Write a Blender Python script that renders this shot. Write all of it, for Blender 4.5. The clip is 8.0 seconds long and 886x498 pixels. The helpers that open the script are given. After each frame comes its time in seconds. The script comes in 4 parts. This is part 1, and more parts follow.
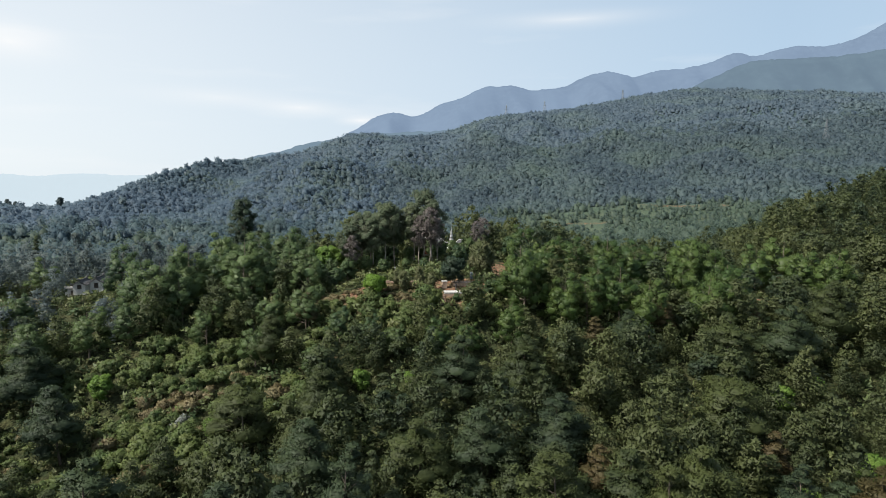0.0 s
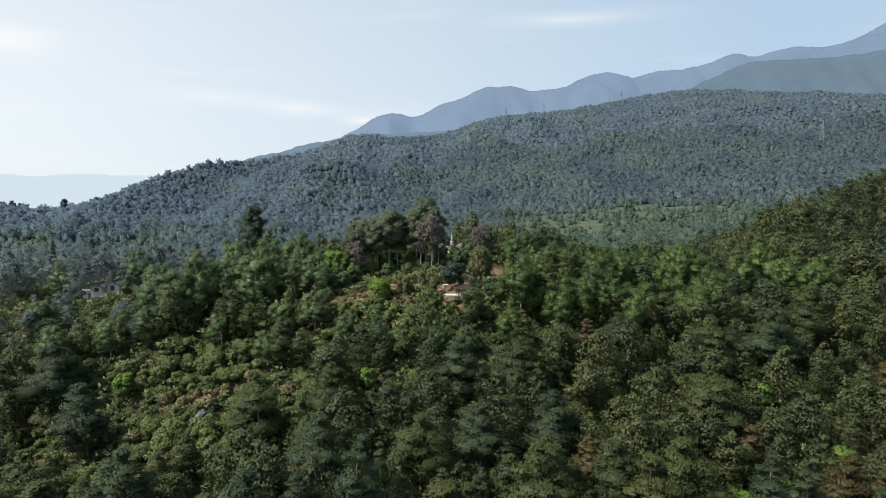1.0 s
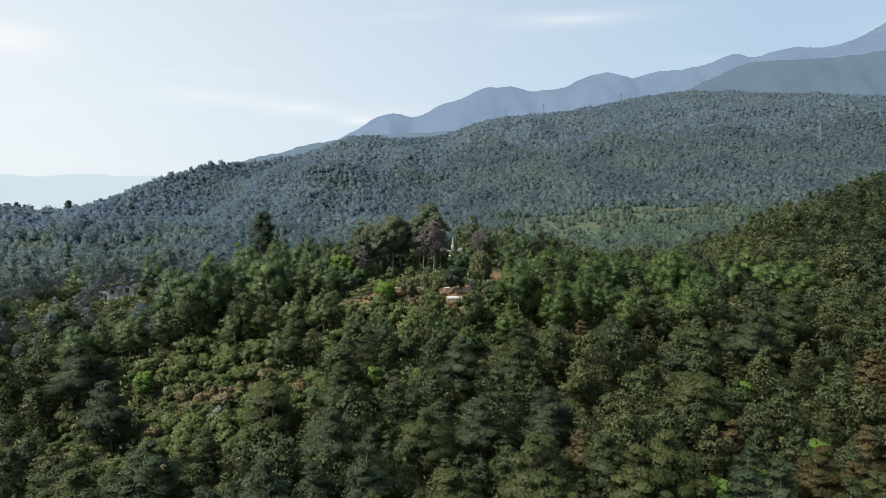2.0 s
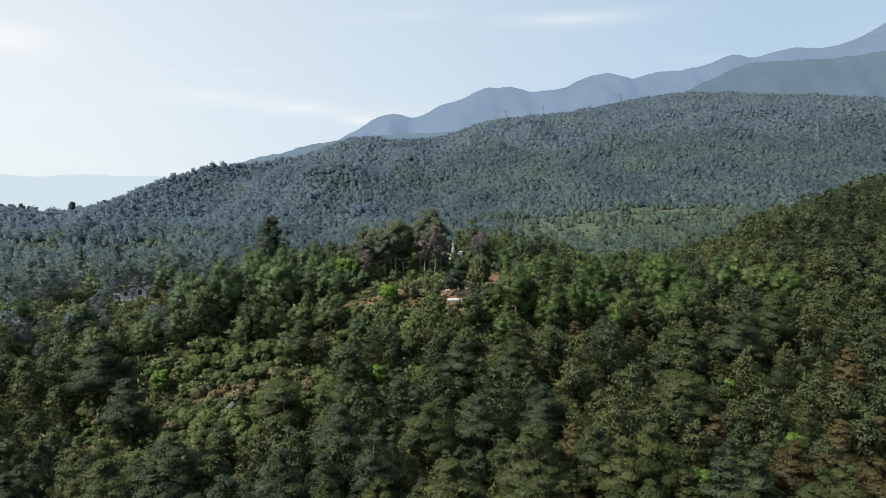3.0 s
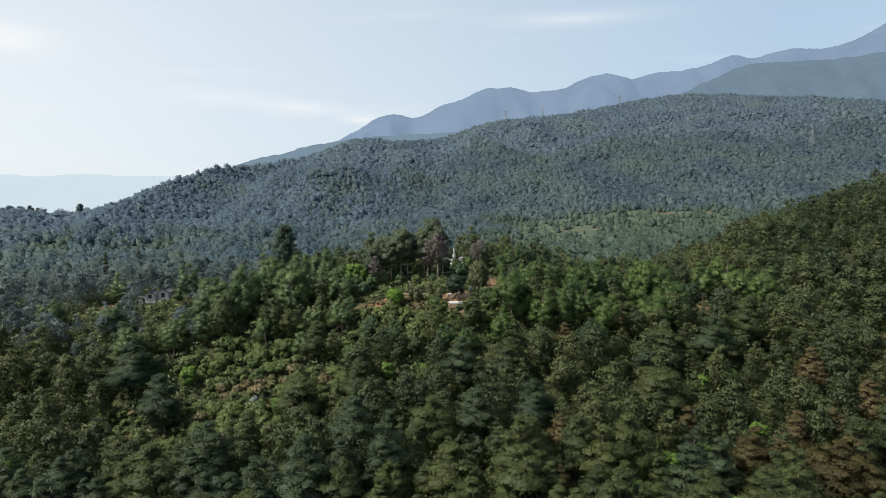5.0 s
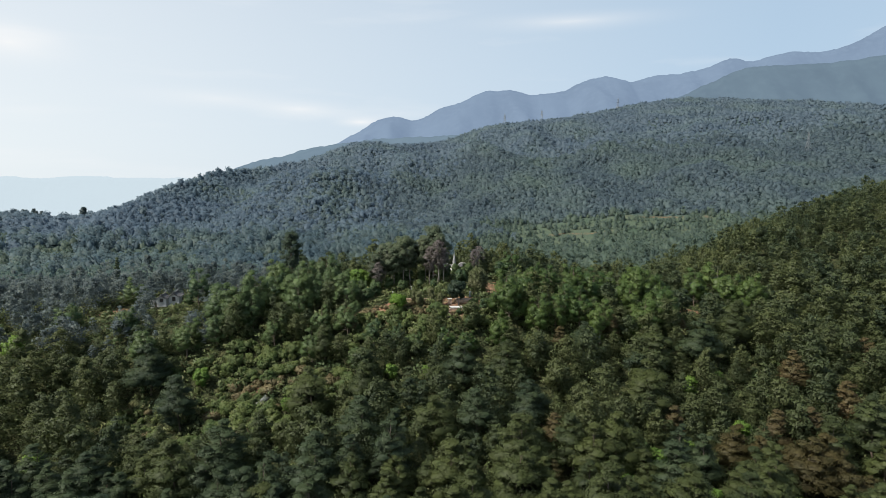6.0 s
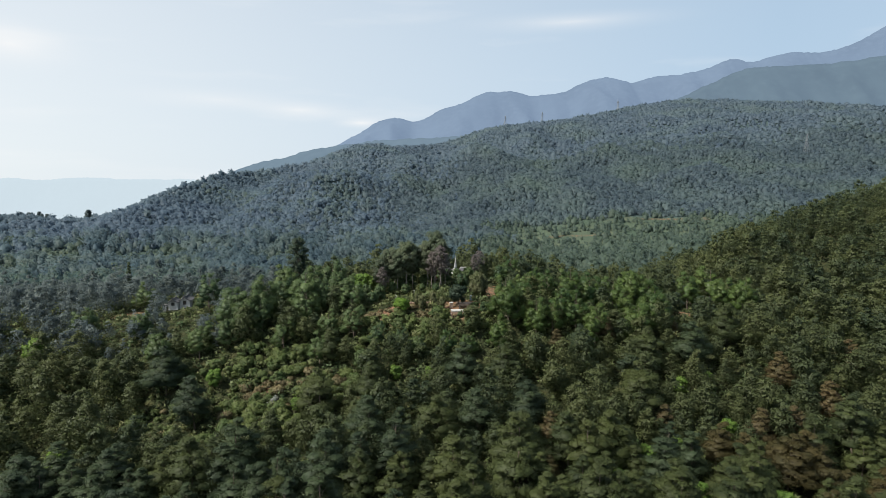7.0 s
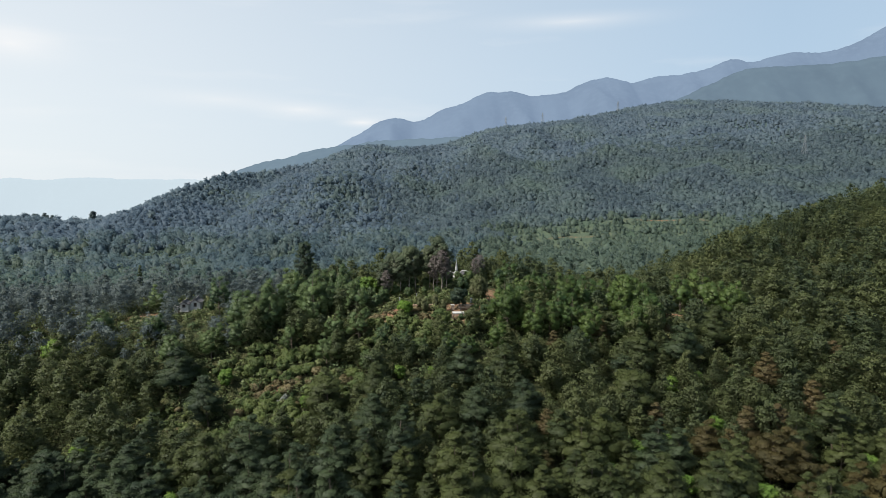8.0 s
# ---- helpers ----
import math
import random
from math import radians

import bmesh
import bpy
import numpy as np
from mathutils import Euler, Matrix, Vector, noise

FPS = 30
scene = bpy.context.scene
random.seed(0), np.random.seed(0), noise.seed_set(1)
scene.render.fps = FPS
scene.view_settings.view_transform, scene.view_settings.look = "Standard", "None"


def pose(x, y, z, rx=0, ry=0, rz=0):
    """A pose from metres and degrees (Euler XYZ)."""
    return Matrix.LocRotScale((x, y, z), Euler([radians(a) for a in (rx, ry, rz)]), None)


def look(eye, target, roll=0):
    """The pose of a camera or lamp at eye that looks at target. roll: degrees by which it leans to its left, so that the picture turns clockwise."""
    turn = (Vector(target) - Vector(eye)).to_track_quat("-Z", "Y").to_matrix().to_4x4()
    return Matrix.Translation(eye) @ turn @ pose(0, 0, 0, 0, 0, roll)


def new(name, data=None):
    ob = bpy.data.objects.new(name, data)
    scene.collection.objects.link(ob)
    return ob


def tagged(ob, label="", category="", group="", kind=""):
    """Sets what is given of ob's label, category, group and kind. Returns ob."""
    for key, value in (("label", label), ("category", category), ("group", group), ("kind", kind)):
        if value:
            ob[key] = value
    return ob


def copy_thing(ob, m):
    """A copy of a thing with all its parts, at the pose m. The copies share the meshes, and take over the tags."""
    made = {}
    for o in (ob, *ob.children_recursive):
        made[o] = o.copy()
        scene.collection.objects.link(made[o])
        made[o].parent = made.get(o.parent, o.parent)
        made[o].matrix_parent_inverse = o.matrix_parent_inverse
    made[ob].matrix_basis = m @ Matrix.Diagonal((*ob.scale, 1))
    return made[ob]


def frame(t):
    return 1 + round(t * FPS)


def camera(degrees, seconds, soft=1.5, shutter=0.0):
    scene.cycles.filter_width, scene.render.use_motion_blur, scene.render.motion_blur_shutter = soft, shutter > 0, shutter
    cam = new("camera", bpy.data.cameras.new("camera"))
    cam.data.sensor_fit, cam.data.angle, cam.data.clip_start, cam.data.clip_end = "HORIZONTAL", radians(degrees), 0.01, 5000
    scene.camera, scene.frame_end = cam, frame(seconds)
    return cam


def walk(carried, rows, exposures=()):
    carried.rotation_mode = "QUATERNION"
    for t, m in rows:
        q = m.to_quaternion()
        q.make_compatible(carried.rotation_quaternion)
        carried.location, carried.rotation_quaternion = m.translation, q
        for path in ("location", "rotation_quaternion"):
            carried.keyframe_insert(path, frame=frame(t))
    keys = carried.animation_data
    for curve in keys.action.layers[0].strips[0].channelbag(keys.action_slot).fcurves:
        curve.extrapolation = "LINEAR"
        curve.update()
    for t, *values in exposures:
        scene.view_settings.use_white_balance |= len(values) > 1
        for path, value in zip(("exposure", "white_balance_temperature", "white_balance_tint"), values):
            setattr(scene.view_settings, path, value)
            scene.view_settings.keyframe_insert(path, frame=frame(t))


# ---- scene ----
cam = camera(70.0, 8.0, soft=0.8)
PATH = [
    (0, (-0.069, 3.058, 61.159), (-0.069, 5.049, 60.971), 0.1),
    (0.5, (-0.302, -0.475, 61.983), (-0.301, 1.516, 61.794), 0.1),
    (1, (-0.384, -3.875, 62.907), (-0.383, -1.883, 62.719), 0.1),
    (1.5, (-0.584, -7.184, 63.748), (-0.583, -5.193, 63.56), 0.1),
    (3, (-0.943, -16.921, 66.107), (-0.942, -14.93, 65.919), 0.1),
    (3.5, (-0.999, -19.991, 66.823), (-0.998, -18.0, 66.634), 0.1),
    (4, (-1.146, -23.266, 67.642), (-1.145, -21.275, 67.451), 0.1),
    (4.5, (-1.211, -26.341, 68.391), (-1.211, -24.35, 68.2), 0.1),
    (6, (-1.743, -36.679, 71.077), (-1.741, -34.687, 70.894), 0.2),
    (6.5, (-1.806, -39.934, 72.121), (-1.806, -37.943, 71.939), 0.1),
    (7, (-1.946, -43.275, 73.032), (-1.947, -41.283, 72.851), 0.1),
    (7.5, (-2.087, -46.767, 74.054), (-2.088, -44.775, 73.872), 0.1),
    (8, (-2.221, -50.177, 75.04), (-2.224, -48.185, 74.858), 0.1),
]
walk(cam, [(t, look(eye, target, roll)) for t, eye, target, roll in PATH], [(0, 0.6), (8, 0.54)])
# ---- light ----
SUN = Vector((-0.58, -0.22, 0.79)).normalized()
world = bpy.data.worlds.new("sky")
scene.world = world
world.use_nodes = True
wn = world.node_tree.nodes
wl = world.node_tree.links
sky = wn.new("ShaderNodeTexSky")
sky.sky_type = "NISHITA"
sky.sun_disc = False
sky.sun_elevation = math.asin(SUN.z)
sky.sun_rotation = math.atan2(SUN.x, SUN.y)
sky.altitude = 1900
sky.air_density, sky.dust_density, sky.ozone_density = 1.0, 4.0, 1.0
# thin haze lies over the sky, thickest at the horizon, with faint streaks of high cloud
way = wn.new("ShaderNodeTexCoord")
axes = wn.new("ShaderNodeSeparateXYZ")
wl.new(way.outputs["Generated"], axes.inputs[0])
thick = wn.new("ShaderNodeMapRange")
thick.interpolation_type = "SMOOTHSTEP"
for k, v in ((1, -0.02), (2, 0.9), (3, 0.95), (4, 0.50)):
    thick.inputs[k].default_value = v
wl.new(axes.outputs[2], thick.inputs[0])
side = wn.new("ShaderNodeMapRange")
for k, v in ((1, -0.75), (2, 0.45), (3, 1.0), (4, 0.0)):
    side.inputs[k].default_value = v
wl.new(axes.outputs[0], side.inputs[0])
pale = wn.new("ShaderNodeMix")
pale.data_type = "RGBA"
pale.inputs[6].default_value, pale.inputs[7].default_value = (3.3, 4.35, 5.4, 1), (6.1, 6.4, 6.5, 1)
wl.new(side.outputs[0], pale.inputs[0])
veil = wn.new("ShaderNodeMix")
veil.data_type = "RGBA"
wl.new(thick.outputs[0], veil.inputs[0])
wl.new(sky.outputs[0], veil.inputs[6])
wl.new(pale.outputs[2], veil.inputs[7])
squash = wn.new("ShaderNodeMapping")
squash.inputs["Scale"].default_value = (2.2, 2.2, 16)
squash.inputs["Rotation"].default_value = (0.05, -0.06, 0)
wl.new(way.outputs["Generated"], squash.inputs[0])
streak = wn.new("ShaderNodeTexNoise")
streak.inputs["Scale"].default_value, streak.inputs["Detail"].default_value = 1.4, 7
wl.new(squash.outputs[0], streak.inputs["Vector"])
faint = wn.new("ShaderNodeMapRange")
for k, v in ((1, 0.54), (2, 0.80), (3, 0.0), (4, 0.3)):
    faint.inputs[k].default_value = v
wl.new(streak.outputs[0], faint.inputs[0])
wisps = faint.outputs[0]
for a, rise, wide, high, much in ((-0.222, 0.126, 0.11, 0.020, 0.6), (-0.352, 0.142, 0.16, 0.022, 0.48), (-0.670, 0.226, 0.09, 0.04, 0.8), (0.193, 0.260, 0.20, 0.020, 0.45), (-0.128, 0.106, 0.06, 0.012, 0.7)):
    at = Vector((a, 1, rise)).normalized()
    patch = wn.new("ShaderNodeMapping")
    patch.inputs["Scale"].default_value = (1 / wide, 0, 1 / high)
    patch.inputs["Location"].default_value = (-at.x / wide, 0, -at.z / high)
    wl.new(way.outputs["Generated"], patch.inputs[0])
    ball = wn.new("ShaderNodeTexGradient")
    ball.gradient_type = "QUADRATIC_SPHERE"
    wl.new(patch.outputs[0], ball.inputs[0])
    torn = wn.new("ShaderNodeMath")
    torn.operation = "MULTIPLY"
    wl.new(ball.outputs["Fac"], torn.inputs[0])
    wl.new(streak.outputs[0], torn.inputs[1])
    total = wn.new("ShaderNodeMath")
    total.operation = "MULTIPLY_ADD"
    total.inputs[1].default_value = much * 2
    total.use_clamp = True
    wl.new(torn.outputs[0], total.inputs[0])
    wl.new(wisps, total.inputs[2])
    wisps = total.outputs[0]
cloud = wn.new("ShaderNodeMix")
cloud.data_type = "RGBA"
cloud.inputs[7].default_value = (6.6, 6.6, 6.6, 1)
wl.new(wisps, cloud.inputs[0])
wl.new(veil.outputs[2], cloud.inputs[6])
wl.new(cloud.outputs[2], wn["Background"].inputs[0])
wn["Background"].inputs[1].default_value = 0.10

sun = new("sun", bpy.data.lights.new("sun", "SUN"))
sun.data.energy, sun.data.angle, sun.data.color = 5.0, radians(0.55), (1.0, 0.95, 0.87)
sun.matrix_world = look((0, 0, 300), Vector((0, 0, 300)) - SUN)

# ---- materials ----


def node_mat(name):
    m = bpy.data.materials.new(name)
    m.use_nodes = True
    return m, m.node_tree.nodes, m.node_tree.links, m.node_tree.nodes["Principled BSDF"]


def mixer(nodes, links, a, b, fac):
    """A colour mix; a and b are colours or sockets, fac a number or a socket."""
    n = nodes.new("ShaderNodeMix")
    n.data_type = "RGBA"
    for key, v in ((6, a), (7, b), (0, fac)):
        if isinstance(v, bpy.types.NodeSocket):
            links.new(v, n.inputs[key])
        else:
            n.inputs[key].default_value = (*v, 1) if isinstance(v, tuple) else v
    return n.outputs[2]


def noise_out(nodes, links, scale, detail=3.0, lo=0.35, hi=0.65, coords="Object"):
    co = nodes.new("ShaderNodeTexCoord")
    n = nodes.new("ShaderNodeTexNoise")
    n.inputs["Scale"].default_value, n.inputs["Detail"].default_value = scale, detail
    links.new(co.outputs[coords], n.inputs["Vector"])
    r = nodes.new("ShaderNodeMapRange")
    r.inputs[1].default_value, r.inputs[2].default_value = lo, hi
    links.new(n.outputs[0], r.inputs[0])
    return r.outputs[0]


def leaf_mat(name, dark, light, fresh, through_light=0.43, by_tree="random", rough=0.6, patch_size=0.45, grain=0.0):
    """Foliage: a tone for each tree, lighter and darker twigs, and a little of a third colour; part of the light comes through."""
    m, nodes, links, bsdf = node_mat(name)
    if by_tree == "random":
        tone = nodes.new("ShaderNodeObjectInfo").outputs["Random"]
    else:
        at = nodes.new("ShaderNodeAttribute")
        at.attribute_name = "tone"
        tone = at.outputs["Fac"]
    twig = nodes.new("ShaderNodeNewGeometry").outputs["Random Per Island"]
    base = mixer(nodes, links, dark, light, tone)
    patch = noise_out(nodes, links, patch_size, 2.0, 0.45, 0.75)
    base = mixer(nodes, links, base, fresh, patch)
    vary = nodes.new("ShaderNodeMapRange")
    vary.inputs[3].default_value, vary.inputs[4].default_value = 0.84, 1.16
    links.new(twig, vary.inputs[0])
    if grain:
        links.new(noise_out(nodes, links, grain, 5.0, 0.25, 0.75), vary.inputs[0])
        vary.inputs[3].default_value, vary.inputs[4].default_value = 0.76, 1.26
    hsv = nodes.new("ShaderNodeHueSaturation")
    links.new(base, hsv.inputs["Color"])
    links.new(vary.outputs[0], hsv.inputs["Value"])
    links.new(hsv.outputs[0], bsdf.inputs["Base Color"])
    bsdf.inputs["Roughness"].default_value = rough
    bsdf.inputs["Specular IOR Level"].default_value = 0.25
    tr = nodes.new("ShaderNodeBsdfTranslucent")
    links.new(hsv.outputs[0], tr.inputs[0])
    mx = nodes.new("ShaderNodeMixShader")
    mx.inputs[0].default_value = through_light
    links.new(bsdf.outputs[0], mx.inputs[1])
    links.new(tr.outputs[0], mx.inputs[2])
    links.new(mx.outputs[0], nodes["Material Output"].inputs[0])
    return m


def plain_mat(name, a, b, scale=3.0, rough=0.8, bump=0.3, metal=0.0):
    """Two colours by noise at two scales, with a little relief."""
    m, nodes, links, bsdf = node_mat(name)
    big = noise_out(nodes, links, scale, 4.0, 0.35, 0.65)
    fine = noise_out(nodes, links, scale * 9, 3.0, 0.3, 0.7)
    c = mixer(nodes, links, a, b, big)
    hsv = nodes.new("ShaderNodeHueSaturation")
    r = nodes.new("ShaderNodeMapRange")
    r.inputs[3].default_value, r.inputs[4].default_value = 0.8, 1.15
    links.new(fine, r.inputs[0])
    links.new(c, hsv.inputs["Color"])
    links.new(r.outputs[0], hsv.inputs["Value"])
    links.new(hsv.outputs[0], bsdf.inputs["Base Color"])
    bsdf.inputs["Roughness"].default_value, bsdf.inputs["Metallic"].default_value = rough, metal
    bm = nodes.new("ShaderNodeBump")
    bm.inputs["Strength"].default_value, bm.inputs["Distance"].default_value = bump, 0.05
    links.new(fine, bm.inputs["Height"])
    links.new(bm.outputs[0], bsdf.inputs["Normal"])
    return m


def ground_mat():
    m, nodes, links, bsdf = node_mat("forest floor, dry grass and red earth")
    grass = mixer(nodes, links, (0.026, 0.036, 0.016), (0.056, 0.058, 0.026), noise_out(nodes, links, 0.5, 6.0))
    earth = mixer(nodes, links, (0.14, 0.074, 0.046), (0.235, 0.130, 0.082), noise_out(nodes, links, 0.5, 6.0))
    straw = mixer(nodes, links, earth, (0.175, 0.135, 0.078), noise_out(nodes, links, 0.9, 4.0, 0.43, 0.63))
    at = nodes.new("ShaderNodeAttribute")
    at.attribute_name = "bare"
    edge = nodes.new("ShaderNodeMath")
    edge.operation = "ADD"
    links.new(at.outputs["Fac"], edge.inputs[0])
    rag = nodes.new("ShaderNodeMath")
    rag.operation = "MULTIPLY_ADD"
    links.new(noise_out(nodes, links, 0.7, 5.0, 0.2, 0.8), rag.inputs[0])
    rag.inputs[1].default_value, rag.inputs[2].default_value = 0.7, -0.35
    links.new(rag.outputs[0], edge.inputs[1])
    step = nodes.new("ShaderNodeMapRange")
    step.inputs[1].default_value, step.inputs[2].default_value = 0.4, 0.6
    links.new(edge.outputs[0], step.inputs[0])
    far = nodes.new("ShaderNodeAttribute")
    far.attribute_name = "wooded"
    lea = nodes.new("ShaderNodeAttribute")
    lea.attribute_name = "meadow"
    # far forest floor: haze painted in as blue, lightened to lift shaded gaps
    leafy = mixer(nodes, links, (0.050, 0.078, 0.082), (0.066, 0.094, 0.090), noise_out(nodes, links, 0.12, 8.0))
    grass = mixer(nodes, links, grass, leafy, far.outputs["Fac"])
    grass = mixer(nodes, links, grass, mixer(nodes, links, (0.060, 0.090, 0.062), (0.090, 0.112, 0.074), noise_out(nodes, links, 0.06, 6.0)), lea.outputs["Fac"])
    c = mixer(nodes, links, grass, straw, step.outputs[0])
    speck = nodes.new("ShaderNodeHueSaturation")
    tuft = nodes.new("ShaderNodeMapRange")
    tuft.inputs[3].default_value, tuft.inputs[4].default_value = 0.45, 1.35
    clod = noise_out(nodes, links, 2.2, 6.0, 0.3, 0.7)
    links.new(clod, tuft.inputs[0])
    links.new(c, speck.inputs["Color"])
    links.new(tuft.outputs[0], speck.inputs["Value"])
    links.new(speck.outputs[0], bsdf.inputs["Base Color"])
    relief = nodes.new("ShaderNodeBump")
    relief.inputs["Strength"].default_value, relief.inputs["Distance"].default_value = 0.9, 0.35
    links.new(clod, relief.inputs["Height"])
    links.new(relief.outputs[0], bsdf.inputs["Normal"])
    bsdf.inputs["Roughness"].default_value = 0.95
    bsdf.inputs["Specular IOR Level"].default_value = 0.1
    return m


GROUND = ground_mat()
BARK = plain_mat("grey brown bark", (0.10, 0.075, 0.055), (0.17, 0.14, 0.11), 1.5, 0.9)
PALE_BARK = plain_mat("pale smooth bark", (0.20, 0.17, 0.14), (0.34, 0.30, 0.26), 1.0, 0.85)
PINE = leaf_mat("olive pine needles", (0.037, 0.052, 0.022), (0.076, 0.092, 0.031), (0.078, 0.099, 0.031))
PINE_COOL = leaf_mat("deep green pine needles", (0.033, 0.052, 0.03), (0.054, 0.078, 0.038), (0.063, 0.086, 0.036))
PINE_WARM = leaf_mat("brown tinged pine needles", (0.064, 0.056, 0.023), (0.086, 0.069, 0.025), (0.067, 0.064, 0.023))
PINE_FAR = leaf_mat("pine needles, massed", (0.033, 0.051, 0.027), (0.083, 0.097, 0.037), (0.077, 0.097, 0.035), by_tree="tone")
# haze over the western wood, painted in as bluer leaves
PINE_MIST = leaf_mat("mixed needles and leaves with haze tint, massed", (0.055, 0.078, 0.086), (0.099, 0.127, 0.125), (0.121, 0.146, 0.118), by_tree="tone")
BROAD = leaf_mat("glossy broad leaves", (0.04, 0.075, 0.037), (0.087, 0.129, 0.048), (0.107, 0.148, 0.053), 0.42, rough=0.5)
BROAD_SUN = leaf_mat("yellow green broad leaves", (0.038, 0.076, 0.026), (0.082, 0.125, 0.033), (0.101, 0.141, 0.035), 0.42, rough=0.5)
SHRUB = leaf_mat("low shrub leaves", (0.078, 0.119, 0.042), (0.131, 0.171, 0.054), (0.146, 0.156, 0.065), 0.46)
UNDER = leaf_mat("undergrowth", (0.057, 0.091, 0.036), (0.117, 0.142, 0.051), (0.131, 0.133, 0.058), 0.3, by_tree="tone")
STRAW = leaf_mat("dry straw coloured scrub", (0.123, 0.106, 0.052), (0.180, 0.154, 0.078), (0.142, 0.104, 0.058), 0.25)
FRESH = leaf_mat("fresh light green leaves", (0.081, 0.151, 0.029), (0.124, 0.200, 0.036), (0.130, 0.184, 0.032), 0.36)
LIME = leaf_mat("lime green leaves", (0.106, 0.190, 0.025), (0.120, 0.204, 0.028), (0.127, 0.211, 0.032), 0.36)
BAMBOO = leaf_mat("olive bamboo leaves", (0.085, 0.100, 0.044), (0.120, 0.132, 0.060), (0.132, 0.122, 0.066), 0.4)
DRY = leaf_mat("dry brown foliage", (0.074, 0.059, 0.026), (0.098, 0.072, 0.031), (0.078, 0.072, 0.027), 0.25)
EUC = leaf_mat("grey green eucalyptus leaves", (0.07, 0.097, 0.057), (0.107, 0.137, 0.073), (0.116, 0.124, 0.081), 0.42)
PALE = leaf_mat("silver grey leaves", (0.16, 0.18, 0.16), (0.22, 0.24, 0.21), (0.18, 0.17, 0.13), 0.25)
DEEP = leaf_mat("dark evergreen leaves", (0.026, 0.045, 0.029), (0.038, 0.06, 0.035), (0.044, 0.064, 0.035), 0.40)
BARE_TWIG = leaf_mat("thin dead twigs", (0.10, 0.085, 0.080), (0.13, 0.112, 0.104), (0.09, 0.085, 0.07), 0.1)
# far foliage from here on has distance haze painted into its colours
SLOPE = leaf_mat("pines of the far slope, haze blue in the green", (0.065, 0.096, 0.116), (0.098, 0.137, 0.15), (0.112, 0.157, 0.139), 0.50, by_tree="tone", patch_size=0.012, grain=1.2)
RIDGE = leaf_mat("pines of the ridge, haze blue grey in the colour", (0.087, 0.126, 0.162), (0.116, 0.159, 0.191), (0.126, 0.174, 0.176), 0.50, by_tree="tone", patch_size=0.010, grain=0.9)
# GLADE, LEA and VALLEY: leaf greens with valley haze painted in as blue
GLADE = leaf_mat("pale valley leaves with haze blue", (0.056, 0.097, 0.096), (0.096, 0.142, 0.125), (0.118, 0.157, 0.116), 0.50, by_tree="tone")
WEST = leaf_mat("pines of the western slope, haze blue in the colour", (0.081, 0.122, 0.163), (0.113, 0.16, 0.202), (0.122, 0.174, 0.194), 0.50, by_tree="tone", patch_size=0.012, grain=1.2)
LEA = leaf_mat("light green bushes of the glade with haze tint", (0.063, 0.096, 0.082), (0.089, 0.127, 0.098), (0.104, 0.139, 0.092), 0.5, by_tree="tone")
SKYLINE = leaf_mat("dark pines of the skyline, haze in the colour", (0.075, 0.105, 0.115), (0.095, 0.130, 0.135), (0.10, 0.13, 0.12), 0.5)
VALLEY = leaf_mat("valley trees with haze blue", (0.06, 0.099, 0.121), (0.092, 0.138, 0.151), (0.116, 0.157, 0.135), 0.50, by_tree="tone", patch_size=0.03)

# ---- the lie of the land ----


def ramp(v, xs, ys):
    """Heights along a line, eased between the given places."""
    v = np.asarray(v, float)
    xs, ys = np.array(xs, float), np.array(ys, float)
    i = np.clip(np.searchsorted(xs, v) - 1, 0, len(xs) - 2)
    slope = np.gradient(ys, xs)
    h = xs[i + 1] - xs[i]
    u = np.clip((v - xs[i]) / h, 0, 1)
    a, b = slope[i] * h, slope[i + 1] * h
    return (2 * u**3 - 3 * u**2 + 1) * ys[i] + (u**3 - 2 * u**2 + u) * a + (3 * u**2 - 2 * u**3) * ys[i + 1] + (u**3 - u**2) * b


def ease(v, a, b):
    u = np.clip((np.asarray(v, float) - a) / (b - a), 0, 1)
    return u * u * (3 - 2 * u)


def waves(x, y, size, seed):
    """Smooth uneven ground: a few crossing waves, about -1 to 1."""
    rng = np.random.RandomState(seed)
    out = 0
    for k in range(7):
        ang, ph = rng.uniform(0, 6.28, 2)
        w = 6.28 / (size * rng.uniform(0.6, 1.7))
        out = out + np.sin(w * (x * np.cos(ang) + y * np.sin(ang)) + ph + 1.3 * np.sin(w * 0.7 * (y * np.cos(ang) - x * np.sin(ang)) + ph * 2))
    return out / 3.5


RIDGE_X = (-2400, -900, -445, -391, -357, -325, -314, -288, -191, -169, -92, -4, 90, 266, 481, 561, 673, 1037, 1700, 2400)
RIDGE_Y = (700, 640, 640, 650, 690, 760, 840, 950, 1180, 1210, 1250, 1300, 1350, 1400, 1460, 1470, 1490, 1510, 1600, 1700)
RIDGE_Z = (-60, 5, 43, 40, 54, 81, 94, 102, 146, 157, 159, 172, 203, 229, 274, 283, 285, 270, 300, 340)
FOOT_X = (-2400, -448, -227, 0, 230, 500, 800, 2400)
FOOT_Y = (430, 470, 520, 500, 545, 570, 640, 900)
FOOT_Z = (-60, 14, 12, 16, 37, 60, 90, 130)


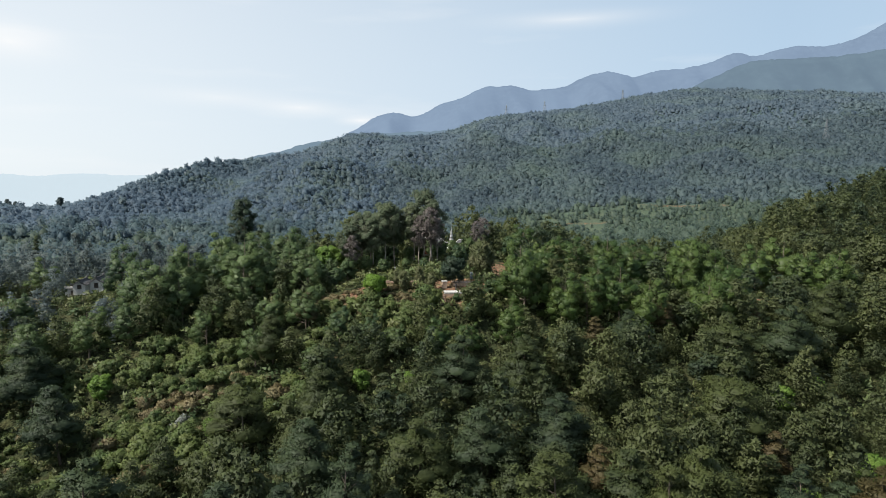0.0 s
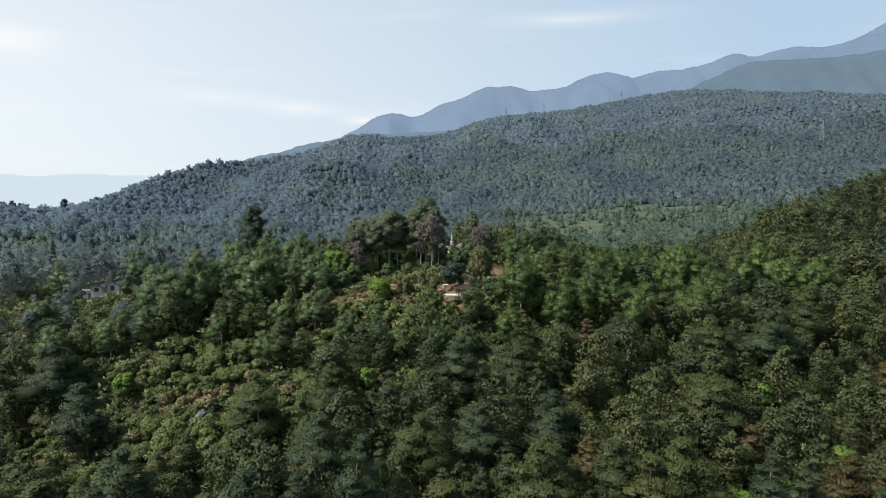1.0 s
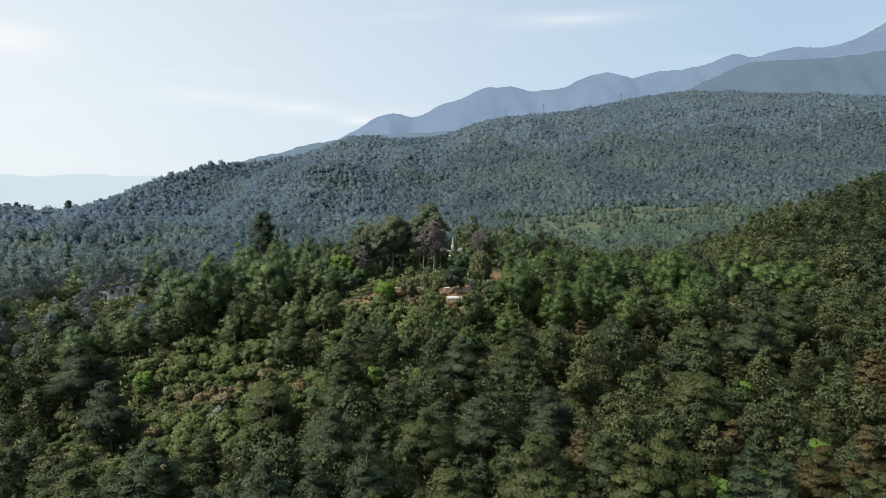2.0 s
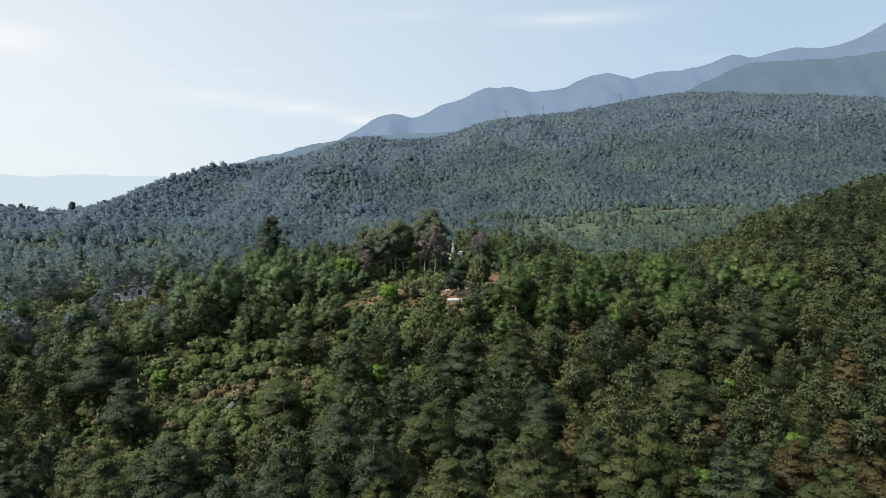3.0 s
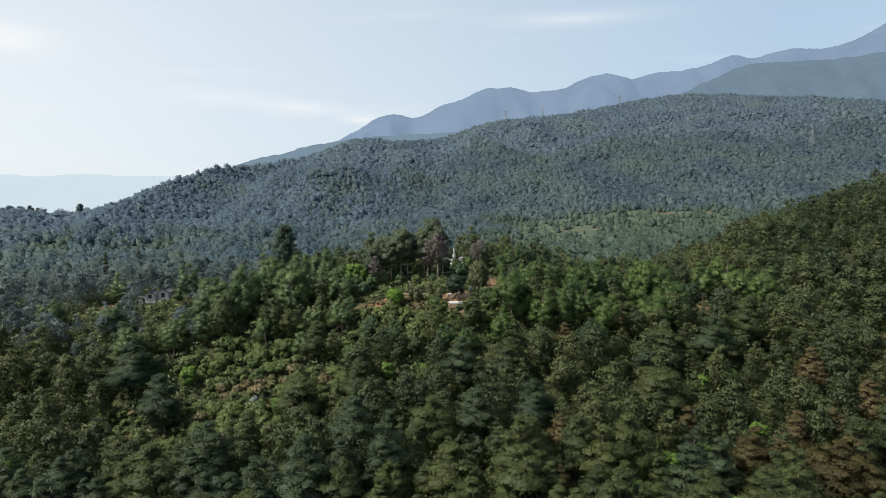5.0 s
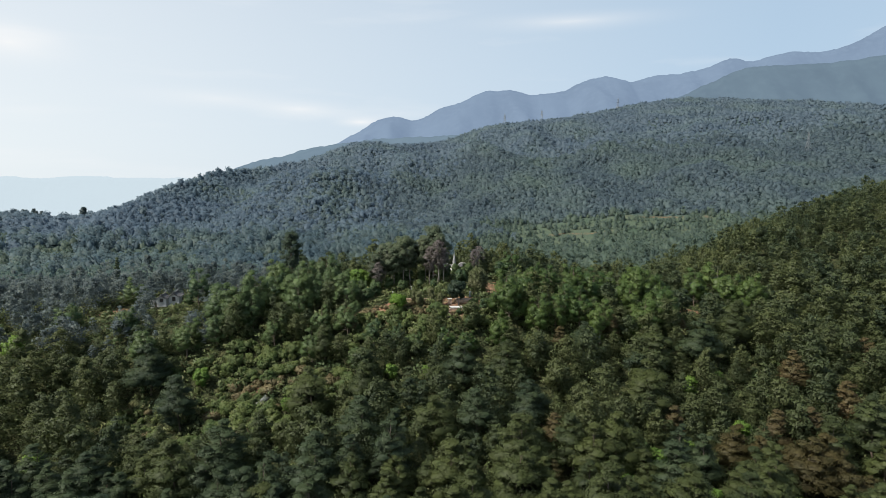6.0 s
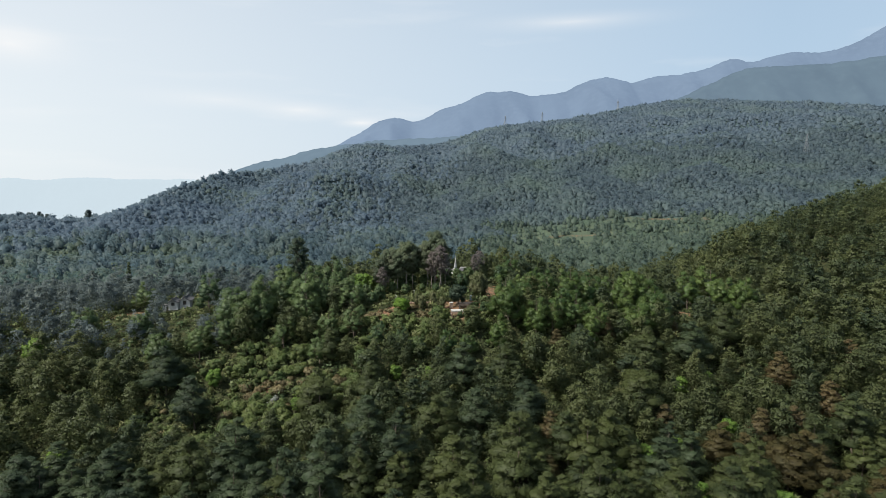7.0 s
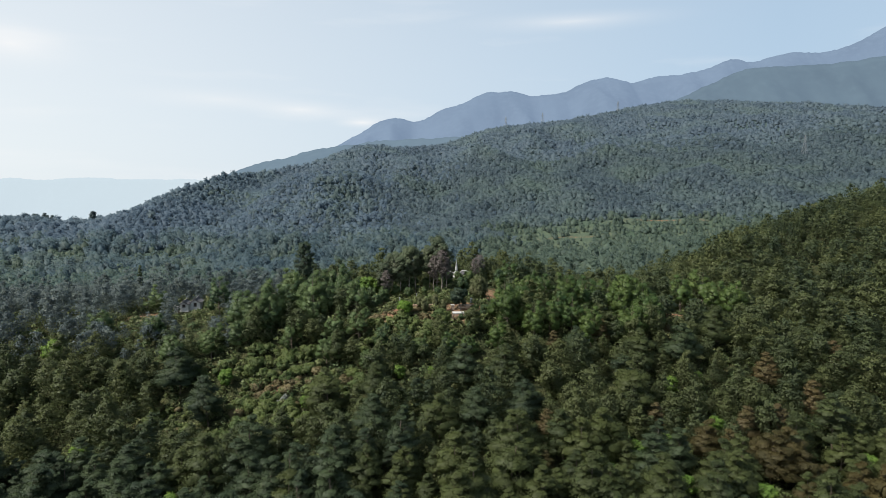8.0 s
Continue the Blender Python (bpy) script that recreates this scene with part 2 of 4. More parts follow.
def ground(x, y):
    x, y = np.asarray(x, float), np.asarray(y, float)
    # the spur with the terrace
    z = ramp(y, (-400, -120, 0, 40, 63, 75, 92, 108, 118, 123, 140, 165, 190, 230, 300, 420), (-40, -20, 4, 15, 19, 22.5, 26.5, 34, 40.5, 42.5, 44.0, 44.8, 42, 30, 14, 10))
    z = z - ramp(-x, (-1, 0, 30, 50, 80, 120, 200, 400, 3000), (0, 0, 4, 7, 11, 13, 20, 32, 60)) * (1 - 0.27 * ease(y, 118, 140) * ease(-x, 30, 80)) * np.where(y > 230, 1 - 0.85 * ease(y, 230, 420), 1)
    z = z - ramp(x, (-1, 0, 20, 45, 70, 100, 3000), (0, 0, 1, 5, 8.5, 9, 9)) * (0.35 + 0.65 * ease(y, 95, 130)) * (1 - ease(y, 260, 420))
    z = z + 0.10 * np.clip(x, 0, 400) * ease(y, 280, 420)
    # the wooded shoulder that rises on the far side of the spur
    s = (x - 95) * 0.82 + (y - 195) * 0.57
    d = (x - 95) * 0.57 - (y - 195) * 0.82
    crest = ramp(s, (-120, -40, 0, 37, 87, 183, 400, 900), (0, 24, 40, 50, 60, 72, 95, 130))
    hill = crest - np.where(d > 0, 0.06 * d + 0.0012 * np.clip(d, 0, 400) ** 2, -0.45 * d)
    k = 4.0
    hill = np.maximum(hill, z - 40)
    z = k * np.log(np.exp(np.clip(z / k, -40, 60)) + np.exp(np.clip(hill / k, -40, 60)))
    # the long mountain side across the valley
    yr, zr = ramp(x, RIDGE_X, RIDGE_Y), ramp(x, RIDGE_X, RIDGE_Z)
    yf, zf = ramp(x, FOOT_X, FOOT_Y), ramp(x, FOOT_X, FOOT_Z)
    u = (y - yf) / (yr - yf)
    far = zf + (zr - zf) * np.clip(u, 0, 1) ** 0.9 - 0.5 * np.clip(y - yr, 0, None)
    bulge = np.clip(u, 0, 1) * np.clip(1 - u, 0, 1) * 4
    far = far + bulge * (16 * waves(x, y * 0.45, 230, 3) + 5 * waves(x, y * 0.7, 90, 4)) * np.clip((zr - zf) / 120, 0.1, 1.3)
    far = np.maximum(far, -450)
    t = ease(y, yf - 90, yf + 10)
    z = z * (1 - t) + far * t
    return z + 0.5 * waves(x, y, 26, 5)


def bare(x, y):
    """Where the earth lies open: the terrace, its bank, and a few clearings (centre, half sizes)."""
    out = np.zeros(np.shape(x))
    for cx, cy, rx, ry, a in CLEARINGS:
        out = np.maximum(out, a * np.clip(1.6 - np.sqrt(((x - cx) / rx) ** 2 + ((y - cy) / ry) ** 2), 0, 1))
    return out


def meadow(x, y):
    """Open grass on the valley floor, between 0 and 1: the terraced glade and a few fields further west."""
    edge = 16 * waves(x, y, 55, 61)
    a = ease(x + edge, 45, 70) * (1 - ease(x + edge, 265, 290)) * ease(y + edge, 455, 480) * (1 - ease(y + 0.3 * edge, 586, 594))
    b = ease(waves(x, y * 1.8, 90, 62), 0.25, 0.55) * ease(-x, 30, 60) * ease(y, 350, 380) * (1 - ease(y, 520, 560))
    return np.maximum(a, b)


CLEARINGS = (
    (-18.5, 121.6, 5.5, 2.3, 1.0), (-4, 119.2, 5.5, 2.0, 0.9), (3, 123, 4.5, 5, 1.0), (-9, 124.5, 8, 2, 0.55), (-96.5, 145.5, 5, 5, 1.0), (69.8, 146, 4, 4, 1.0), (-44, 104, 5, 2.5, 0.5), (12.2, 139.5, 1.2, 7, 1.0),
    (-21, 109, 3, 2, 0.7), (-102, 330, 26, 5, 0.7), (212, 584, 44, 3, 0.62), (256, 578, 4, 9, 0.58), (120, 545, 40, 3, 0.5), (40, 590, 14, 4, 0.5), (60, 175, 4, 2, 0.9), (-140, 380, 30, 4, 0.6), (-60, 360, 14, 4, 0.7),
)

xs = np.concatenate([np.arange(-4900, -1500, 200), np.arange(-1500, -276, 12), np.arange(-276, 276, 4), np.arange(276, 1600, 12), np.arange(1600, 4901, 200)])
ys = np.concatenate([np.arange(-1500, -60, 60), np.arange(-60, 276, 3.5), np.arange(276, 1700, 9), np.arange(1700, 4901, 200)])
gx, gy = np.meshgrid(xs, ys)
gz = ground(gx, gy)
nx, ny = len(xs), len(ys)
idx = np.arange(nx * ny).reshape(ny, nx)
faces = np.stack([idx[:-1, :-1], idx[:-1, 1:], idx[1:, 1:], idx[1:, :-1]], -1).reshape(-1, 4)


def np_mesh(name, verts, faces, mat, smooth=False, normals=None):
    """A mesh from arrays of places and of equal-sided faces."""
    me = bpy.data.meshes.new(name)
    n = faces.shape[1]
    me.vertices.add(len(verts))
    me.vertices.foreach_set("co", np.asarray(verts, np.float32).ravel())
    me.loops.add(faces.size)
    me.loops.foreach_set("vertex_index", faces.astype(np.int32).ravel())
    me.polygons.add(len(faces))
    me.polygons.foreach_set("loop_start", np.arange(0, faces.size, n, dtype=np.int32))
    me.update(calc_edges=True)
    me.polygons.foreach_set("use_smooth", np.full(len(faces), smooth))
    me.materials.append(mat)
    me.validate()
    if normals is not None:
        me.normals_split_custom_set_from_vertices(normals)
    return me


def point_values(me, name, values):
    at = me.attributes.new(name, "FLOAT", "POINT")
    at.data.foreach_set("value", np.asarray(values, np.float32))


me = np_mesh("ground", np.stack([gx, gy, gz], -1).reshape(-1, 3), faces, GROUND, True)
point_values(me, "bare", bare(gx, gy).ravel())
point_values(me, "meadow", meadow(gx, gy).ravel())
# from 280 m on the floor takes the haze-painted colour
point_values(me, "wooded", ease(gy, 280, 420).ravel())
tagged(new("ground", me), "hilly forest floor with dry grass and open red earth", "ground", kind="structure")

# ---- the far mountains ----


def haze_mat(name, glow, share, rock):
    """Distant backdrop; haze of many kilometres of air painted as glow over rock."""
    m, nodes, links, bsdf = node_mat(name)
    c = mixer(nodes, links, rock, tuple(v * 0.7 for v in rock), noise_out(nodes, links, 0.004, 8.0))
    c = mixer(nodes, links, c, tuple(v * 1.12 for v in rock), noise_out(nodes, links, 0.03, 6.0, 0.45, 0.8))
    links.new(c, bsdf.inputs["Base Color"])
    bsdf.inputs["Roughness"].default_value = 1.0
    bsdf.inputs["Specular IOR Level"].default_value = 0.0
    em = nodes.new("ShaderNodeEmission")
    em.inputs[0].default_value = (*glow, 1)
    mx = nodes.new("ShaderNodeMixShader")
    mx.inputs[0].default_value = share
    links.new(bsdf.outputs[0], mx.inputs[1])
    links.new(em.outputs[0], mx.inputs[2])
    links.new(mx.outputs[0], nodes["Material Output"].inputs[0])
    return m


def range_mesh(name, y0, sx, sz, depth, mat, spurs, seed, label, base=-150):
    """A mountain range: a skyline along x at the distance y0 whose near side falls towards us in spurs."""
    x = np.arange(sx[0], sx[-1] + 1, 14.0)
    top = ramp(x, sx, sz) + 3 * waves(x, 0 * x, 160, seed) + 1.5 * waves(x, 0 * x, 60, seed + 1) + 2.2 * waves(x, 0 * x, 28, seed + 5)
    rows = np.linspace(0, 1, 26)
    gx, u = np.meshgrid(x, rows)
    fold = waves(gx + 240 * u, gx * 0 + 300 * u, 420, seed + 2) + 0.5 * waves(gx - 150 * u, 200 * u, 170, seed + 3)
    gy = y0 - depth * u
    z = base + (top - base) * (1 - u) ** 0.85 + fold * spurs * np.sin(np.pi * np.clip(u * 1.5, 0, 1))
    back = np.stack([gx[0], gx[0] * 0 + y0 + 250, np.full(len(x), base)], -1)
    v = np.concatenate([back[None], np.stack([gx, gy, z], -1)])
    ny, nx = v.shape[:2]
    i = np.arange(nx * ny).reshape(ny, nx)
    f = np.stack([i[1:, :-1], i[1:, 1:], i[:-1, 1:], i[:-1, :-1]], -1).reshape(-1, 4)
    me = np_mesh(name, v.reshape(-1, 3), f, mat, True)
    return tagged(new(name, me), label, "mountain", kind="structure")


def skyline(y0, pairs):
    """Skyline places and heights from bearing (sideways per metre ahead) and rise (up per metre ahead) of the valley's mouth."""
    return [y0 * a for a, b in pairs], [61 + y0 * b for a, b in pairs]


HIGH = ((-0.30, -0.02), (-0.162, 0.0796), (-0.126, 0.0996), (-0.113, 0.1082), (-0.069, 0.1177), (-0.0515, 0.1133), (-0.0366, 0.115), (0.0013, 0.1331), (0.0276, 0.1408), (0.0688, 0.1588), (0.0845, 0.1588), (0.099, 0.1605), (0.115, 0.1587), (0.133, 0.1527), (0.1546, 0.1544), (0.19, 0.1595), (0.2156, 0.1723), (0.2548, 0.1808),
        (0.2723, 0.179), (0.2943, 0.1739), (0.3204, 0.1807), (0.377, 0.1874), (0.416, 0.1967), (0.4546, 0.2103), (0.472, 0.206), (0.511, 0.2136), (0.554, 0.2212), (0.58, 0.2194), (0.6235, 0.2287), (0.64, 0.2346), (0.68, 0.2565), (0.80, 0.30), (1.1, 0.36))
sx, sz = skyline(3900, HIGH)
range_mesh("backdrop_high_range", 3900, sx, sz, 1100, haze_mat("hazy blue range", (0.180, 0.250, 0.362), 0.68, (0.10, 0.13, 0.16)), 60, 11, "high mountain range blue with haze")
sx, sz = skyline(2900, ((0.12, 0.02), (0.24, 0.09), (0.296, 0.122), (0.365, 0.148), (0.417, 0.1737), (0.46, 0.1924), (0.494, 0.1992), (0.555, 0.2025), (0.607, 0.206), (0.642, 0.210), (0.683, 0.216), (0.80, 0.24), (1.1, 0.30)))
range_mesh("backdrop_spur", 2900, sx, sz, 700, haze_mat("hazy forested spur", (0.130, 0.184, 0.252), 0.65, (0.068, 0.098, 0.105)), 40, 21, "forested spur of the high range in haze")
sx, sz = skyline(2300, ((-0.42, -0.03), (-0.349, 0.0317), (-0.304, 0.0484), (-0.25, 0.0597), (-0.1975, 0.0753), (-0.162, 0.0779), (-0.127, 0.0839), (-0.074, 0.0873), (-0.003, 0.0906), (0.032, 0.0935), (0.085, 0.085), (0.3, 0.02)))
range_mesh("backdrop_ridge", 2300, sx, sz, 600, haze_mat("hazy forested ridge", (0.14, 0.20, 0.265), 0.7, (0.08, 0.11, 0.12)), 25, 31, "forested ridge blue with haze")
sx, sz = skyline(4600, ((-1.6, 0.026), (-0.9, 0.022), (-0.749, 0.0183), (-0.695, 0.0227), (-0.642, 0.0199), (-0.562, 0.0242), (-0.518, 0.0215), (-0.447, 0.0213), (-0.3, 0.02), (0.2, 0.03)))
range_mesh("backdrop_far_hills", 4600, sx, sz, 500, haze_mat("hills at the horizon, paled by painted haze", (0.45, 0.53, 0.58), 0.93, (0.2, 0.25, 0.28)), 10, 41, "pale distant hills fading into haze", -700)

# ---- trees ----


def unit_dirs(rng, n, up=0.0):
    v = rng.normal(size=(n, 3))
    v[:, 2] += up
    return v / np.linalg.norm(v, axis=1)[:, None]


def tufts(rng, centres, radii, per, size, flat=0.7, up=0.5, long=1.5, heart=None, lift=0.6):
    """Leaf sprays shingled over the outside of many clumps, their tips lifted a little. Gives places, faces and soft normals."""
    n = len(centres) * per
    c = np.repeat(centres, per, 0)
    r = np.repeat(radii, per)
    d = unit_dirs(rng, n, up * 0.8)
    place = c + d * (r * rng.uniform(0.5, 1.16, n))[:, None] * (1, 1, flat)
    nrm = d / (1, 1, flat)
    nrm /= np.linalg.norm(nrm, axis=1)[:, None]
    tip = unit_dirs(rng, n)
    tip -= nrm * np.einsum("ij,ij->i", tip, nrm)[:, None]
    tip = tip / (np.linalg.norm(tip, axis=1)[:, None] + 1e-6) + nrm * rng.uniform(0.0, lift, n)[:, None] + np.array((0, 0, 0.35 * up))
    tip /= np.linalg.norm(tip, axis=1)[:, None]
    a = np.cross(nrm, tip)
    a /= np.linalg.norm(a, axis=1)[:, None] + 1e-6
    a *= np.sign(np.einsum("ij,ij->i", np.cross(a, tip), nrm) + 1e-9)[:, None]
    s = size * rng.uniform(0.6, 1.35, n)
    v = np.stack([place - a * (s * 0.5)[:, None], place + a * (s * 0.5)[:, None], place + tip * (s * long)[:, None]], 1)
    heart = np.array((0, 0, np.mean(centres[:, 2]))) if heart is None else heart
    out = place - heart
    out /= np.linalg.norm(out, axis=1)[:, None] + 1e-6
    soft = nrm * 0.62 + out * 0.62 + unit_dirs(rng, n, 0.3) * 0.16
    soft /= np.linalg.norm(soft, axis=1)[:, None]
    return v.reshape(-1, 3), np.arange(n * 3).reshape(-1, 3), np.repeat(soft, 3, 0)


def lumps(rng, centres, radii, flat=0.8):
    """Closed uneven twenty-sided lumps, for crowns too far off to show leaves."""
    g = 1.618
    ico = np.array([(-1, g, 0), (1, g, 0), (-1, -g, 0), (1, -g, 0), (0, -1, g), (0, 1, g), (0, -1, -g), (0, 1, -g), (g, 0, -1), (g, 0, 1), (-g, 0, -1), (-g, 0, 1)], float) / 1.902
    tri = np.array([(0, 11, 5), (0, 5, 1), (0, 1, 7), (0, 7, 10), (0, 10, 11), (1, 5, 9), (5, 11, 4), (11, 10, 2), (10, 7, 6), (7, 1, 8), (3, 9, 4), (3, 4, 2), (3, 2, 6), (3, 6, 8), (3, 8, 9), (4, 9, 5), (2, 4, 11), (6, 2, 10), (8, 6, 7), (9, 8, 1)])
    vs, fs, ns = [], [], []
    for k, (c, r) in enumerate(zip(centres, radii)):
        turn = np.array(Euler(rng.uniform(0, 6.28, 3)).to_matrix())
        d = ico @ turn.T
        vs.append(np.array(c) + d * (r * rng.uniform(0.75, 1.25, (12, 1))) * (1, 1, flat))
        ns.append(d)
        fs.append(tri + 12 * k)
    return np.concatenate(vs), np.concatenate(fs), np.concatenate(ns)


def tube(verts, faces, a, b, ra, rb, sides=6):
    a, b = Vector(a), Vector(b)
    q = (b - a).to_track_quat("Z", "Y")
    k = len(verts)
    for p, r in ((a, ra), (b, rb)):
        for i in range(sides):
            t = 6.2832 * i / sides
            verts.append(p + q @ Vector((r * math.cos(t), r * math.sin(t), 0)))
    for i in range(sides):
        j = (i + 1) % sides
        faces.append((k + i, k + j, k + sides + j, k + sides + i))


def trunk_mesh(name, h, r, limbs, mat, lean=0.0):
    """A tapered trunk in four lengths with a limb to each clump."""
    v, f = [], []
    stem = [Vector((lean * h * t * t, 0.03 * h * math.sin(5 * t), h * t - (0.5 if t == 0 else 0))) for t in (0, 0.25, 0.5, 0.75, 1.0)]
    for i in range(4):
        tube(v, f, stem[i], stem[i + 1], r * (1 - 0.22 * i), r * (1 - 0.22 * (i + 1)))
    for tip in limbs:
        t = min(0.95, max(0.2, (tip[2] - 0.12 * h) / h))
        k = min(3, int(t * 4))
        p = stem[k].lerp(stem[k + 1], t * 4 - k)
        tube(v, f, p, Vector(tip), r * 0.32 * (1.1 - t), r * 0.08, 3)
    return np_mesh(name, np.array([tuple(p) for p in v]), np.array(f), mat, True)


def crown_clumps(rng, kind, h, w):
    """Centres and radii of the foliage clumps for one tree of height h and crown width w."""
    c, r = [], []
    if kind == "pine":
        levels = int(rng.randint(7, 10))
        lean = rng.normal(0, 0.05, 2) * w
        for k in range(levels):
            t = (k + 0.5 + rng.uniform(-0.3, 0.3)) / levels
            reach = w * 0.5 * (1 - 0.88 * t ** 1.7) * rng.uniform(0.72, 1.12)
            count = int(round(7 - 3.6 * t))
            turn = rng.uniform(0, 6.28)
            for b in range(count):
                if rng.uniform() < 0.14:
                    continue
                ang = turn + 6.2832 * b / count + rng.uniform(-0.35, 0.35)
                q = reach * rng.uniform(0.45, 0.95)
                c.append((q * math.cos(ang) + lean[0] * t, q * math.sin(ang) + lean[1] * t, h * (0.24 + 0.70 * t + rng.normal(0, 0.045))))
                r.append(reach * rng.uniform(0.30, 0.50) + 0.045 * w)
        c.append((lean[0], lean[1], h * 0.95))
        r.append(0.085 * w)
    elif kind == "broad":
        n = int(rng.randint(34, 42))
        for i in range(n):
            d = unit_dirs(rng, 1, 0.15)[0]
            q = rng.uniform(0.55, 1.0)
            c.append((w * 0.36 * d[0] * q, w * 0.36 * d[1] * q, h * 0.55 + h * 0.39 * d[2] * q))
            r.append(w * rng.uniform(0.09, 0.16))
    elif kind == "lobed":
        count = int(rng.randint(4, 7))
        turn = rng.uniform(0, 6.28)
        for k in range(count):
            ang = turn + 6.2832 * k / count + rng.uniform(-0.4, 0.4)
            off = w * rng.uniform(0.20, 0.36)
            top = h * (rng.uniform(0.66, 0.9) if k else 0.96)
            n = int(rng.randint(7, 10))
            for i in range(n):
                t = (i + rng.uniform(0.2, 0.8)) / n
                q = w * 0.19 * (1.15 - 0.8 * t) * rng.uniform(0.3, 1.2)
                around = rng.uniform(0, 6.28)
                pull = 1 - 0.25 * t
                c.append((off * pull * math.cos(ang) + q * math.cos(around), off * pull * math.sin(ang) + q * math.sin(around), h * 0.2 + (top - h * 0.2) * t))
                r.append(w * rng.uniform(0.09, 0.17) * (1.15 - 0.4 * t))
    elif kind == "tall":
        n = int(rng.randint(34, 42))
        for i in range(n):
            t = (i + rng.uniform(0, 1)) / n
            reach = w * 0.46 * math.sin(math.pi * min(1, 0.16 + 0.76 * t)) ** 0.8 * rng.uniform(0.2, 1.0)
            ang = i * 2.4 + rng.uniform(-0.8, 0.8)
            c.append((reach * math.cos(ang), reach * math.sin(ang), h * (0.40 + 0.57 * t)))
            r.append(w * rng.uniform(0.09, 0.16))
    elif kind == "column":
        n = 72
        for i in range(n):
            t = (i + rng.uniform(0, 1)) / n
            reach = w * 0.42 * math.sin(math.pi * min(1, 0.22 + 0.70 * t)) ** 0.6 * rng.uniform(0.35, 1.0)
            ang = i * 2.4 + rng.uniform(-0.6, 0.6)
            c.append((reach * math.cos(ang), reach * math.sin(ang), h * (0.16 + 0.80 * t)))
            r.append(w * rng.uniform(0.12, 0.20) * (1.05 - 0.3 * t))
    elif kind == "spire":
        n = 26
        for i in range(n):
            t = (i + rng.uniform(0, 1)) / n
            reach = w * 0.36 * (1 - 0.85 * t ** 2.2) * rng.uniform(0.4, 1.0)
            ang = i * 2.4
            c.append((reach * math.cos(ang), reach * math.sin(ang), h * (0.14 + 0.82 * t)))
            r.append(w * rng.uniform(0.16, 0.24) * (1.1 - 0.5 * t))
    elif kind == "bamboo":
        n = 18
        for i in range(n):
            t = (i + 0.5) / n
            ang, q = i * 2.4, rng.uniform(0.1, 1.0)
            c.append((w * 0.4 * q * math.cos(ang) * (0.5 + 0.6 * t), w * 0.4 * q * math.sin(ang) * (0.5 + 0.6 * t), h * (0.15 + 0.75 * t)))
            r.append(w * rng.uniform(0.12, 0.2))
    else:
        n = int(rng.randint(15, 22))
        for i in range(n):
            d = unit_dirs(rng, 1, 0.5)[0]
            q = rng.uniform(0.5, 1.1)
            c.append((w * 0.42 * d[0] * q, w * 0.42 * d[1] * q, h * 0.36 + h * 0.42 * d[2] * q))
            r.append(w * rng.uniform(0.09, 0.18))
    return np.array(c), np.array(r)


def tree(name, kind, h, w, leaf, bark, seed, per, size, label, category="tree", flat=0.75, up=0.5, long=1.5, trunk_r=None, lean=0.0, core=0.62):
    """A tree of its own: a trunk with limbs and a crown, on an empty at its foot."""
    rng = np.random.RandomState(seed)
    c, r = crown_clumps(rng, kind, h, w)
    foot = tagged(new(name), label, category)
    heart = np.array((0, 0, np.min(c[:, 2]) + 0.2 * h))
    v, f, nn = tufts(rng, c, r, per, size, flat, up, long, heart, 0.9 if kind in ("broad", "lobed") else 1.3 if kind == "shrub" else 0.6)
    if core:
        inner = np.array((0, 0, 0.56 * h))
        cv, cf, cn = lumps(rng, [*c, inner], [*(r * core), w * 0.17], flat)
        v, f, nn = np.concatenate([cv, v]), np.concatenate([cf, f + len(cv)]), np.concatenate([cn * 0.5 + (cv - heart) / np.linalg.norm(cv - heart, axis=1)[:, None], nn])
    crown = new("crown", np_mesh("crown", v, f, leaf, True, nn))
    crown.parent = foot
    trunk = new("trunk", trunk_mesh("trunk", h * (0.9 if kind != "shrub" else 0.4), trunk_r or h * 0.018, [tuple(p) for p in c], bark, lean))
    trunk.parent = foot
    return foot


def stand(rng, x, y, s, sink=0.15, tilt=3):
    """The pose of a plant of scale s on the ground at x, y."""
    m = pose(x, y, float(ground(x, y)) - sink, rng.uniform(-tilt, tilt), rng.uniform(-tilt, tilt), rng.uniform(0, 360))
    return m @ Matrix.Diagonal((s * rng.uniform(0.92, 1.08), s * rng.uniform(0.92, 1.08), s, 1))


def plant(protos, spots, group, seed, tilt=3):
    """Sets copies of the model trees on (x, y, scale) spots; the first spots take the models themselves."""
    rng = np.random.RandomState(seed)
    for i, (x, y, s) in enumerate(spots):
        p = protos[i % len(protos)]
        m = stand(rng, x, y, s, 0.15, tilt)
        if i < len(protos):
            p.matrix_world = m
            ob = p
        else:
            ob = copy_thing(p, m)
            ob.matrix_basis = m
        tagged(ob, group=group)


